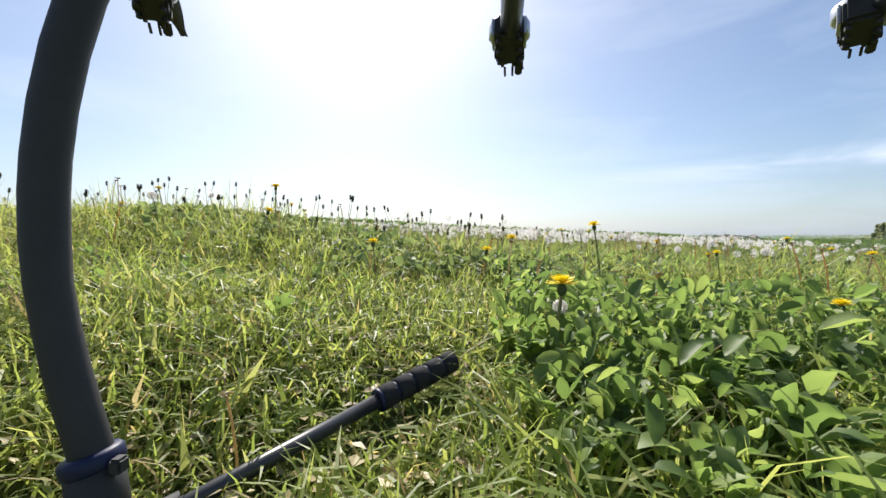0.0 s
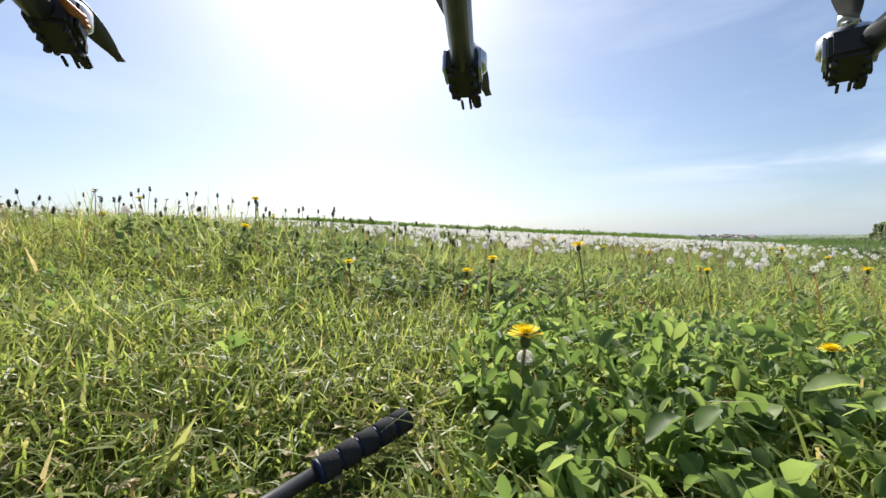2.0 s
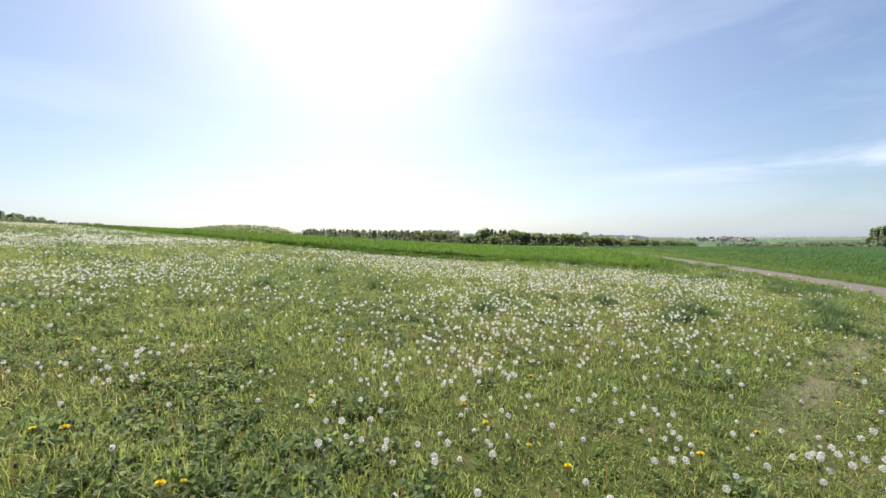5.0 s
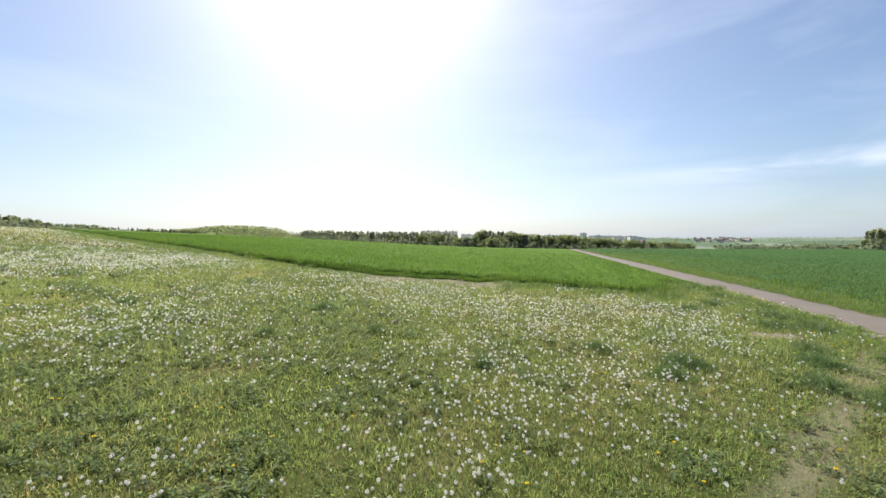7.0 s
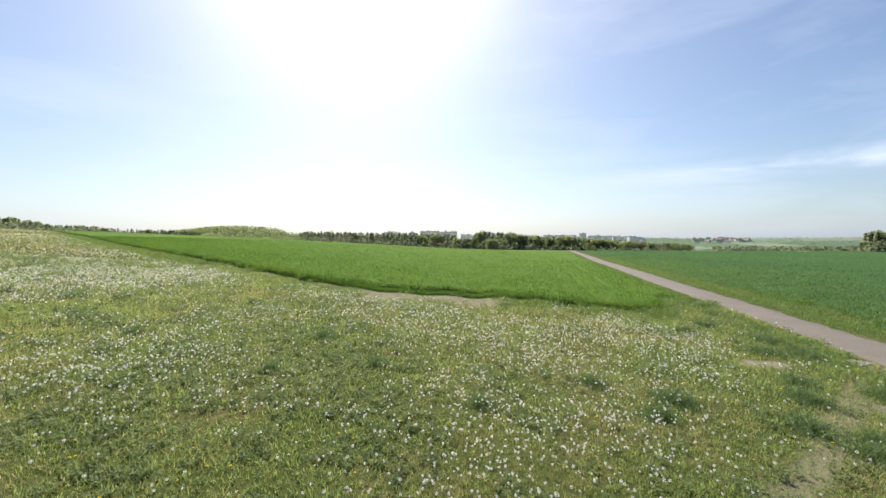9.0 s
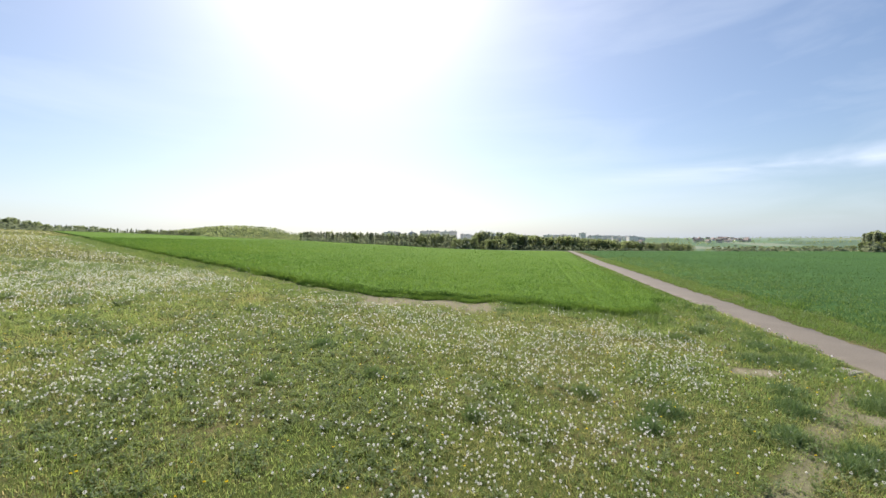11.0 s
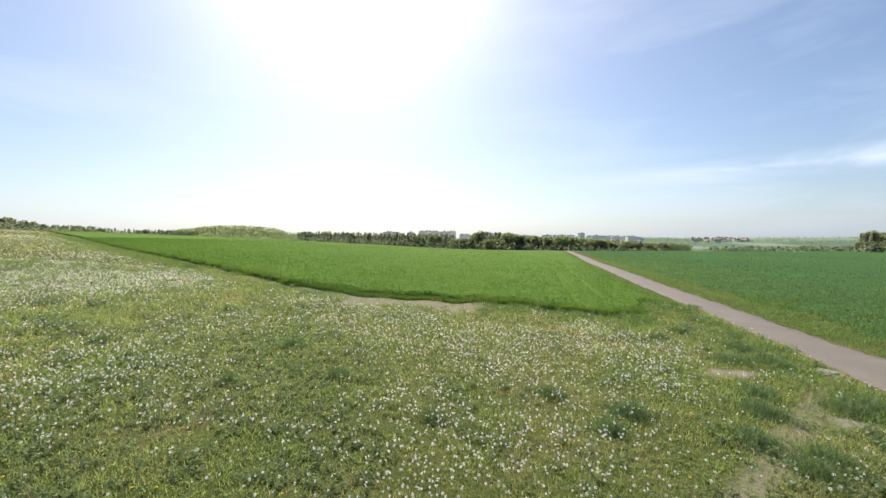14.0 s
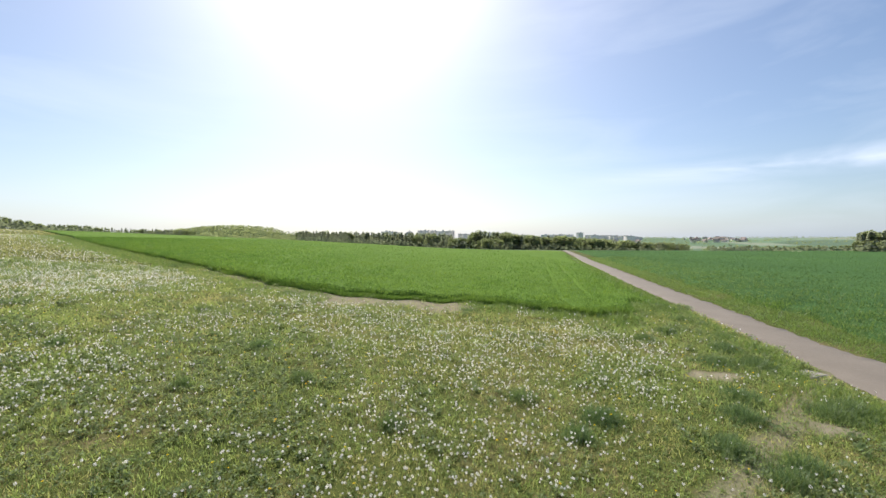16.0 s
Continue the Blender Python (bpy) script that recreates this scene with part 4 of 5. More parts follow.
RUSTY = leafy("withered_stem", [(0.0, (0.58, 0.36, 0.14)), (0.5, (0.56, 0.44, 0.25)), (1.0, (0.6, 0.52, 0.36))], 0.5, tint_fac=0.0, by="object")


def make_bald(h, lean):
    e = empty("spent_dandelion", Matrix(), "spent dandelion stem with a bare grey head", "flower", "dandelions in the meadow")
    part("stem", tri_mesh("stem", *stalk(h, lean, 0.0020), RUSTY, True), e)
    n = 16
    a = np.arange(n) * 0.39
    fringe = scatter(OVAL, OVAL_F, np.tile((lean, 0, h), (n, 1)), a, np.full((n, 3), 0.012), rng.uniform(-1.4, 0.4, n), a)
    part("head", tri_mesh("head", *joined(ball(0.0042, 0.7, (lean, 0, h), 7), fringe), GRASS_DRY), e, "withered papery head")
    return e


def plant_out(makers, places, heights=None):
    """Each maker once, then copies: places are (x, y[, head height])."""
    protos = [mk() for mk in makers]
    for i, p in enumerate(places):
        x, y = float(p[0]), float(p[1])
        m = pose(x, y, zland(x, y), rng.normal(0, 5), rng.normal(0, 5), rng.uniform(0, 360)) @ Matrix.Scale(rng.uniform(0.85, 1.12), 4)
        k = i % len(protos)
        if len(p) > 2:
            # a known head height: the stem that comes nearest, stretched to fit
            m = pose(x, y, zland(x, y), 0, 0, rng.uniform(0, 360)) @ Matrix.Scale(min(1.5, max(0.6, (p[2] - zland(x, y)) / heights[k])), 4)
        ob = protos[k]
        if i < len(protos):
            ob.matrix_basis = m
        else:
            c = copy_thing(ob, m)
            c.scale = m.to_scale()


def fluffy(x, y):
    """How thick the dandelion clocks stand."""
    d = soft(0.5, 0.78, patchy(x, y, 1.2, 30)) * 0.5 + 0.045
    for gx, gy, s, a in ((7.4, 13.8, 1.0, 1.4), (7.7, 12.4, 0.8, 1.1), (6.8, 9.9, 0.6, 0.9), (4.3, 13.3, 1.4, 0.7), (2.4, 10.6, 1.2, 0.5), (0.9, 8.1, 0.9, 0.5), (-2.8, 18.4, 1.0, 1.2), (-4.4, 18.9, 1.0, 0.8), (2.5, 6.4, 0.9, 0.6),
                         (0.7, 5.4, 0.8, 0.5), (3.3, 6.1, 0.7, 0.6), (-17.2, 20.3, 3.5, 0.9), (-15.9, 23.8, 3.2, 0.8), (-6.0, 13.5, 1.3, 0.5), (-5.5, 9.0, 1.2, 0.3), (-7.2, 8.7, 1.5, 0.45), (4.8, 8.9, 0.8, 0.5), (-28.0, 34.0, 5.0, 0.9), (0.6, 4.4, 1.0, 0.35), (0.5, 13.5, 1.8, 0.6), (-1.0, 16.2, 1.5, 0.5)):
        d = d + 1.65 * a * np.exp(-((x - gx) ** 2 + (y - gy) ** 2) / (2 * s * s)) * (0.35 + 1.3 * vnoise(x, y, 0.5, 33))
    d = d * (1 - 0.8 * soft(10, 12.5, x)) * (1 - bare(x, y))
    d = d * (1 - 0.7 * np.exp(-(((x + 2.0) / 2.2) ** 2 + ((y - 10.2) / 2.2) ** 2)))
    return d * soft(1.2, 2.4, np.hypot(x, y))


q = meadow(fan(900, 1.3, 7.0, 1.0, 0.6, 0.2, 0.7))
q = thinned(q, 0.6 * fluffy(q[:, 0], q[:, 1]))[:270]
clocks = [(0.165, 0.57, -0.045), (0.62, 1.9), (1.25, 2.2), (-1.1, 1.55), (0.9, 2.6)] + [tuple(p) for p in q]
plant_out([lambda: make_clock(0.15, 0.02, 0.0155, 1), lambda: make_clock(0.19, -0.03, 0.017, 2), lambda: make_clock(0.12, 0.01, 0.014, 3),
           lambda: make_clock(0.17, 0.04, 0.016, 4), lambda: make_clock(0.14, 0.0, 0.016, 5, False)], clocks, (0.15, 0.19, 0.12, 0.17, 0.14))
q = meadow(fan(400, 1.2, 10.0, 1.0, 0.6, 0.2, 0.6))
q = thinned(q, 0.25 + 0.6 * weedy(q[:, 0], q[:, 1]))[:95]
yellow = [(0.14, 0.55, -0.02), (0.17, 1.18, 0.05), (-0.71, 1.85, 0.21), (0.62, 0.64, -0.06), (1.06, 1.66, -0.01), (-0.73, 1.73, 0.27), (-0.67, 1.56, 0.06)] + [tuple(p) for p in q]
plant_out([lambda: make_dandelion(0.105, 0.012, 0.019, 1), lambda: make_dandelion(0.15, -0.02, 0.021, 2), lambda: make_dandelion(0.19, 0.02, 0.02, 3)], yellow, (0.105, 0.15, 0.19))
q = np.concatenate([np.column_stack([rng.uniform(-2.2, 0.35, 105), rng.normal(2.0, 0.25, 105)]), fan(60, 1.8, 5.0, 0.95, 0.4, 0.2, 0.6)])
plant_out([lambda: make_plantain(0.125, 0.012, 1), lambda: make_plantain(0.165, -0.02, 2), lambda: make_plantain(0.145, 0.0, 3), lambda: make_plantain(0.20, 0.03, 4)], [tuple(p) for p in q])
q = meadow(fan(480, 0.95, 5.5, 1.0, 0.1, 0.2, 0.6))[:290]
plant_out([lambda: make_bald(0.14, 0.02), lambda: make_bald(0.10, -0.015), lambda: make_bald(0.18, 0.03)], heights=(0.14, 0.1, 0.18), places=[(-0.213, 0.388, -0.102)] + [tuple(p) for p in q])

# the thousands further off, too many to count
q = meadow(fan(44000, 2.2, 30.0, 1.2, 1.0, 0.3, 0.55))
q = thinned(q, np.minimum(1.0, 0.8 * fluffy(q[:, 0], q[:, 1])))
q = q[crop_edge(q[:, 0]) - q[:, 1] > 0.8 + 2.6 * soft(-3, -11, q[:, 0])]
q = q[(q[:, 1] > 6.5) | (rng.uniform(0, 1, len(q)) < 0.6)]
ql = np.concatenate([np.column_stack([rng.uniform(-75, -12, 22000), rng.uniform(18, 75, 22000)]), np.column_stack([rng.uniform(-150, -60, 5000), rng.uniform(60, 140, 5000)])])
ql = meadow(ql)
ql = ql[crop_edge(ql[:, 0]) - ql[:, 1] > 4.0]
ql = thinned(ql, np.minimum(1, 0.5 * fluffy(ql[:, 0], ql[:, 1]) + 0.2))
q = np.concatenate([q, ql])
hv, hf = clock_head(10, 0.019, 0.013, 7)
hs = rng.uniform(0.55, 1.05, len(q)) * (1 + 0.016 * np.hypot(q[:, 0], q[:, 1]))
hz = land(q[:, 0], q[:, 1]) + rng.uniform(0.11, 0.22, len(q))
hv2, hf2 = clock_head(36, 0.019, 0.0075, 8)
close = np.hypot(q[:, 0] - 0.6, q[:, 1]) < 8.5


def heads(v, f, sel):
    n = int(sel.sum())
    return scatter(v, f, np.column_stack([q, hz])[sel], rng.uniform(0, 6.283, n), np.stack([hs[sel]] * 3, 1), rng.uniform(0, 1.5, n), rng.uniform(0, 6.283, n))


add_stuff("dandelion_clocks", "countless white dandelion seed heads over the meadow", PAPPUS, heads(hv, hf, ~close), heads(hv2, hf2, close), category="flowers")
st = np.column_stack([q, land(q[:, 0], q[:, 1]) - 0.01])
add_stuff("dandelion_stems", "pale bare stems of dandelion seed heads", GRASS_DRY,
          scatter([(-0.5, 0, 0), (0.5, 0, 0), (0, 0.3, 1)], [(0, 1, 2)], st, rng.uniform(0, 6.283, len(q)), np.stack([0.005 * hs, 0.005 * hs, hz - st[:, 2]], 1)), category="flowers")
q = meadow(fan(700, 9.0, 26.0, 1.1, 0.6, 0.3, 0.8))
pv, pf = petals(0.02, 9)
qs = rng.uniform(0.9, 1.2, len(q))
add_stuff("dandelion_flowers", "scattered yellow dandelion flowers", PETAL,
          scatter(pv, pf, np.column_stack([q, land(q[:, 0], q[:, 1]) + rng.uniform(0.07, 0.15, len(q))]), rng.uniform(0, 6.283, len(q)), np.stack([qs] * 3, 1), rng.normal(0, 0.3, len(q)), rng.uniform(0, 6.283, len(q))), category="flowers")

# ---------------------------------------------------------------- trees, woods and hedges
def crown_clumps(centres, sizes, leaves, leaf, seed):
    """Many small leaf sprays about a set of clump centres."""
    r = np.random.default_rng(seed)
    k = r.integers(0, len(centres), leaves)
    d = r.normal(0, 1, (leaves, 3))
    d /= np.linalg.norm(d, axis=1, keepdims=True)
    p = np.asarray(centres)[k] + d * (np.asarray(sizes)[k] * r.uniform(0.55, 1.05, leaves))[:, None]
    s = leaf * r.uniform(0.6, 1.4, leaves)
    return scatter(OVAL, OVAL_F, p, r.uniform(0, 6.283, leaves), np.stack([s * 1.4, s, s], 1), r.uniform(-1.4, 1.4, leaves), r.uniform(0, 6.283, leaves))


def make_conifer(h, w, seed, leaves=720):
    r = np.random.default_rng(seed)
    e = empty("conifer", Matrix(), "dark green conifer at the edge of a wood", "tree", "trees of the woods")
    limbs = []
    cs, ss = [], []
    for i in range(26):
        t = 0.06 + 0.92 * (i + r.uniform(0, 0.7)) / 26
        a = i * 2.4 + r.uniform(-0.4, 0.4)
        l = w * (1.02 - t) ** 0.75 * r.uniform(0.6, 1.1)
        tip = (math.cos(a) * l, math.sin(a) * l, h * t - 0.12 * l)
        limbs.append(tube([(0, 0, h * t), tip], [0.05, 0.02], 4))
        for f in (0.45, 0.9):
            cs.append((tip[0] * f, tip[1] * f, h * t - 0.1 * l * f))
            ss.append(0.35 + 0.28 * l)
    cs.append((0, 0, h * 0.98))
    ss.append(0.45)
    trunk = tube([(0, 0, -1.5), (0, 0, h * 0.5), (0, 0, h * 0.99)], [h * 0.016, h * 0.011, 0.03], 6)
    part("trunk", tri_mesh("trunk", *joined(trunk, *limbs), BARK, True), e)
    part("crown", tri_mesh("crown", *crown_clumps(cs, ss, leaves, 0.75, seed), HAZY_PINE), e)
    return e


def make_broadleaf(h, w, seed, leaves=1200, leaf=0.75):
    r = np.random.default_rng(seed)
    e = empty("broadleaf_tree", Matrix(), "fresh green broadleaf tree with a rounded crown", "tree", "trees of the woods")
    limbs, cs, ss = [], [], []
    for i in range(15):
        a, t = i * 2.4, r.uniform(0.12, 0.92)
        l = w * math.sin(math.pi * min(0.95, t ** 1.2)) ** 0.6 * r.uniform(0.45, 1.0)
        tip = (math.cos(a) * l, math.sin(a) * l, h * t)
        limbs.append(tube([(0, 0, h * t * 0.6), (tip[0] * 0.5, tip[1] * 0.5, h * t * 0.85), tip], [0.09, 0.06, 0.02], 4))
        cs.append(tip)
        ss.append(w * r.uniform(0.28, 0.46))
    trunk = tube([(0, 0, -1.5), (0.05 * w, 0, h * 0.4), (0, 0.04 * w, h * 0.85)], [h * 0.022, h * 0.015, 0.04], 6)
    part("trunk", tri_mesh("trunk", *joined(trunk, *limbs), BARK, True), e)
    part("crown", tri_mesh("crown", *crown_clumps(cs, ss, leaves, leaf, seed), HAZY_BROAD), e)
    return e


CONIFERS = [make_conifer(14, 3.0, 1), make_conifer(14, 3.6, 2), make_conifer(14, 2.6, 3)]
BROADS = [make_broadleaf(12, 4.2, 4), make_broadleaf(12, 5.0, 5), make_broadleaf(12, 3.6, 6)]
TREES = {"c": (CONIFERS, 14.0), "b": (BROADS, 12.0)}
planted = set()


def tree_at(kind, x, y, top, label=""):
    """A tree whose crown ends at the height top."""
    protos, h = TREES[kind]
    k = int(rng.integers(0, len(protos)))
    base = zland(x, y)
    s = max(0.25, (top - base) / h)
    m = pose(x, y, base, 0, 0, rng.uniform(0, 360)) @ Matrix.Diagonal((s * rng.uniform(0.85, 1.4), s * rng.uniform(0.85, 1.4), s, 1))
    ob = protos[k]
    if (kind, k) in planted:
        ob = copy_thing(ob, Matrix())
        ob.matrix_basis = m
    else:
        planted.add((kind, k))
        ob.matrix_basis = m
    if label:
        tagged(ob, label)


UNDER = []


def wood(u0, u1, e0, e1, dist, n, mix, depth=25.0, rough=0.3, label=""):
    """A belt of trees between two bearings (tangents from the lane's viewpoint), whose tops follow the slopes e0 to e1."""
    UNDER.append((u0, u1, e0, e1, dist, depth))
    for i in range(n):
        t = (i + rng.uniform(-0.5, 0.5)) / max(1, n - 1)
        u = u0 + (u1 - u0) * t
        d = dist + rng.uniform(0, depth)
        x = 2.1 + u * d
        e = e0 + (e1 - e0) * t
        base = zland(x, d)
        top = 3.4 + e * d
        top = top + (top - base) * (0.08 - rough * rng.uniform(0, 1.0) ** 1.6)
        tree_at("c" if rng.uniform() < mix else "b", x, d, top, label)


wood(-1.16, -0.96, 0.078, 0.048, 190, 28, 0.25, 30)
wood(-1.00, -0.84, 0.047, 0.041, 260, 30, 0.3, 30)
wood(-0.85, -0.70, 0.038, 0.033, 330, 32, 0.8, 30)
wood(-0.72, -0.60, 0.033, 0.031, 360, 32, 0.7, 30)
wood(-0.34, 0.03, 0.0285, 0.0205, 300, 115, 0.93, 22)
wood(-0.34, 0.03, 0.0265, 0.0185, 330, 60, 0.85, 15)
wood(0.03, 0.075, 0.012, 0.014, 285, 6, 0.0, 8)
wood(0.085, 0.175, 0.0265, 0.0215, 300, 26, 0.8, 20)
wood(0.10, 0.15, 0.010, 0.010, 280, 5, 0.0, 8)
wood(0.17, 0.33, 0.0185, 0.013, 310, 60, 0.5, 25)
wood(0.33, 0.60, 0.0105, -0.003, 330, 100, 0.6, 30)
wood(1.02, 1.15, 0.025, 0.031, 175, 40, 0.9, 16, 0.22)
wood(1.02, 1.10, 0.004, 0.002, 168, 7, 0.0, 6, 0.2)
wood(0.66, 1.0, -0.012, -0.008, 215, 30, 0.05, 40, 0.5, "low green hedge bush beyond the crop field")


def undergrowth():
    """Shrubs that close the foot of every wood."""
    r = np.random.default_rng(5)
    ps, ss = [], []
    for u0, u1, e0, e1, dist, depth in UNDER:
        n = int(abs(u1 - u0) * dist * 5)
        t = r.uniform(0, 1, n)
        d = dist + r.uniform(-2, 0.6, n) * depth * 0.5 + 2
        x = 2.1 + (u0 + (u1 - u0) * t) * d
        base = land(x, d)
        top = (3.4 + (e0 + (e1 - e0) * t) * d - base) * 0.42
        ps.append(np.column_stack([x, d, base + top * r.uniform(0, 1, n)]))
        ss.append(r.uniform(0.8, 1.8, n))
    p, s = np.concatenate(ps), np.concatenate(ss)
    k = len(p)
    pairs = []
    for _ in range(3):
        pairs.append(scatter(OVAL, OVAL_F, p + r.normal(0, 0.7, (k, 3)), r.uniform(0, 6.28, k), np.stack([s * 1.5, s, s], 1), r.uniform(-1.3, 1.3, k), r.uniform(0, 6.28, k)))
    add_stuff("woodland_shrubs", "shrubs along the foot of the woods", SHRUB, *pairs, category="woodland")


undergrowth()


def wooded_hill(n, seed):
    """Young woodland over the far hill, too thick to count; haze is in its pale colour."""
    r = np.random.default_rng(seed)
    x, y = r.uniform(-620, -260, n), r.uniform(640, 900, n)
    c = np.column_stack([x, y, land(x, y) + 4.5])
    pairs = []
    for _ in range(22):
        s = r.uniform(1.6, 3.2, n)
        d = r.normal(0, 1, (n, 3))
        d /= np.linalg.norm(d, axis=1, keepdims=True)
        pairs.append(scatter(OVAL, OVAL_F, c + d * np.array([4.5, 4.5, 4.0]), r.uniform(0, 6.28, n), np.stack([s * 1.5, s, s], 1), r.uniform(-1.2, 1.2, n), r.uniform(0, 6.28, n)))
    add_stuff("hill_woodland", "woodland covering a distant low hill, its green paled for haze", HAZY_BROAD, *pairs, category="woodland")


wooded_hill(1500, 3)

# ---------------------------------------------------------------- far town and village
PLASTER = [plain("pale_plaster", (0.82, 0.74, 0.68), (0.88, 0.80, 0.74), 0.05, 0.9), plain("grey_panel", (0.76, 0.68, 0.63), (0.84, 0.76, 0.71), 0.05, 0.9), plain("cream_plaster", (0.62, 0.55, 0.44), (0.7, 0.64, 0.53), 0.05, 0.9)]
ROOF_RED = plain("red_tile_roof", (0.26, 0.20, 0.18), (0.33, 0.26, 0.23), 0.3, 0.9)
ROOF_GREY = plain("grey_roof", (0.28, 0.28, 0.28), (0.36, 0.36, 0.36), 0.3, 0.9)
PANE, _n, _l, _b = material("window_glass", 0.15, 0.0, 0.5)
_b.inputs["Base Color"].default_value = (0.05, 0.06, 0.075, 1)


def make_block(w, d, h, wall):
    e = empty("apartment_block", Matrix(), "pale slab apartment block far across the valley", "building", "blocks of the far town")
    part("wall", bm_mesh("wall", block(w, d, h, (0, 0, h / 2)), wall), e)
    part("roof", bm_mesh("roof", block(w + 0.8, d + 0.8, 0.8, (0, 0, h + 0.4)), ROOF_GREY), e, "flat grey roof")
    part("lift_house", bm_mesh("lift_house", block(w * 0.2, d * 0.5, 3, (w * 0.1, 0, h + 2.2)), wall), e)
    win = bm_mesh("window", block(1.8, 0.3, 1.5), PANE)
    for s in range(max(2, int(h / 6))):
        for i in range(max(2, int(w / 8))):
            o = part("window", win, e)
            o.location = ((i + 0.5) * w / max(2, int(w / 8)) - w / 2, -d / 2, 3 + s * 6.0)
    return e


def make_house(w, d, h, wall):
    e = empty("house", Matrix(), "small pale house with a red tiled gable roof", "house", "houses of the far village")
    part("wall", bm_mesh("wall", block(w, d, h, (0, 0, h / 2)), wall), e)
    r = h * 0.7
    v = np.array([(-w / 2 - .4, -d / 2 - .4, h), (w / 2 + .4, -d / 2 - .4, h), (w / 2 + .4, d / 2 + .4, h), (-w / 2 - .4, d / 2 + .4, h), (-w / 2 - .4, 0, h + r), (w / 2 + .4, 0, h + r)])
    f = np.array([(0, 1, 5), (0, 5, 4), (2, 3, 4), (2, 4, 5), (0, 4, 3), (1, 2, 5), (0, 2, 1), (0, 3, 2)])
    part("roof", tri_mesh("roof", v, f, ROOF_RED), e, "red tiled roof")
    win = bm_mesh("window", block(1.2, 0.2, 1.4), PANE)
    for i in (-0.25, 0.25):
        o = part("window", win, e)
        o.location = (i * w, -d / 2, h * 0.55)
    return e


def settle(protos, items):
    used = set()
    for k, u, dist, top, spin in items:
        x = 2.1 + u * dist
        base = zland(x, dist) - 0.3
        ob = protos[k]
        lift = 0.0 if top is None else (3.4 + top * dist)
        s = 1.0 if top is None else max(0.5, min(2.2, (lift - base) / ob["tall"]))
        m = pose(x, dist, base, 0, 0, spin) @ Matrix.Diagonal((1, 1, s, 1))
        if k in used:
            ob = copy_thing(ob, Matrix())
        used.add(k)
        ob.matrix_basis = m


blocks = []
for w, d, h, k in ((24, 14, 30, 0), (18, 14, 26, 1), (18, 16, 42, 1), (30, 14, 24, 0)):
    b = make_block(w, d, h, PLASTER[k])
    b["tall"] = float(h)
    blocks.append(b)
town = []
for i, (u, e) in enumerate(((-0.13, 0.027), (-0.115, 0.027), (-0.047, 0.0295), (-0.036, 0.0293), (-0.019, 0.029), (0.006, 0.0275), (0.023, 0.0285), (0.05, 0.022), (0.062, 0.021), (0.098, 0.027), (0.118, 0.024), (0.138, 0.025), (0.17, 0.021), (0.2, 0.0195), (0.225, 0.018), (0.256, 0.0195), (0.275, 0.0195), (0.293, 0.021), (0.312, 0.0195),
                            (0.358, 0.0185), (0.375, 0.0185), (0.392, 0.018), (0.41, 0.0185), (0.428, 0.018), (0.446, 0.0175), (0.462, 0.0165), (0.478, 0.015))):
    town.append((i % 2 if i % 5 else 3, u, 1500 + 120 * ((i * 7) % 5), e, ((i * 37) % 50) - 25))
    town.append(((i + 1) % 2, u + 0.008, 1650 + 90 * ((i * 5) % 4), e - 0.001 * (i % 3), ((i * 53) % 50) - 25))
town += [(2, 0.340, 1450, 0.0245, 8)]
settle(blocks, town)
def make_domed_hall():
    e = empty("domed_hall", Matrix(), "pale domed hall rising over the far town", "building")
    x, d = 2.1 - 0.073 * 1500, 1500
    base, top = zland(x, d), 3.4 + 0.032 * 1500
    e.matrix_basis = pose(x, d, base - 0.3)
    h = top - base
    part("drum", tri_mesh("drum", *tube([(0, 0, 0), (0, 0, h * 0.62), (0, 0, h * 0.66)], [17, 17, 16], 20), PLASTER[0]), e)
    arc = [(0, 0, h * 0.66 + h * 0.24 * math.sin(a)) for a in (0.0, 0.4, 0.8, 1.2, 1.5)]
    part("dome", tri_mesh("dome", *tube(arc, [15.5 * math.cos(a) for a in (0.0, 0.4, 0.8, 1.2, 1.5)], 20), ROOF_GREY, True), e, "grey dome")
    part("lantern", tri_mesh("lantern", *tube([(0, 0, h * 0.88), (0, 0, h * 0.97), (0, 0, h)], [2.2, 2.2, 0.3], 10), PLASTER[1]), e)


make_domed_hall()
houses = [make_house(14, 10, 6, PLASTER[0]), make_house(20, 10, 7, PLASTER[2]), make_house(11, 9, 5, PLASTER[0])]
village = []
for i in range(46):
    village.append((i % 3, 0.60 + 0.15 * rng.uniform() + 0.01 * rng.normal(), rng.uniform(1500, 1950), None, rng.uniform(0, 180)))
for i in range(6):
    village.append((i % 3, rng.uniform(0.36, 0.5), rng.uniform(1500, 1700), None, rng.uniform(0, 180)))
settle(houses, village)


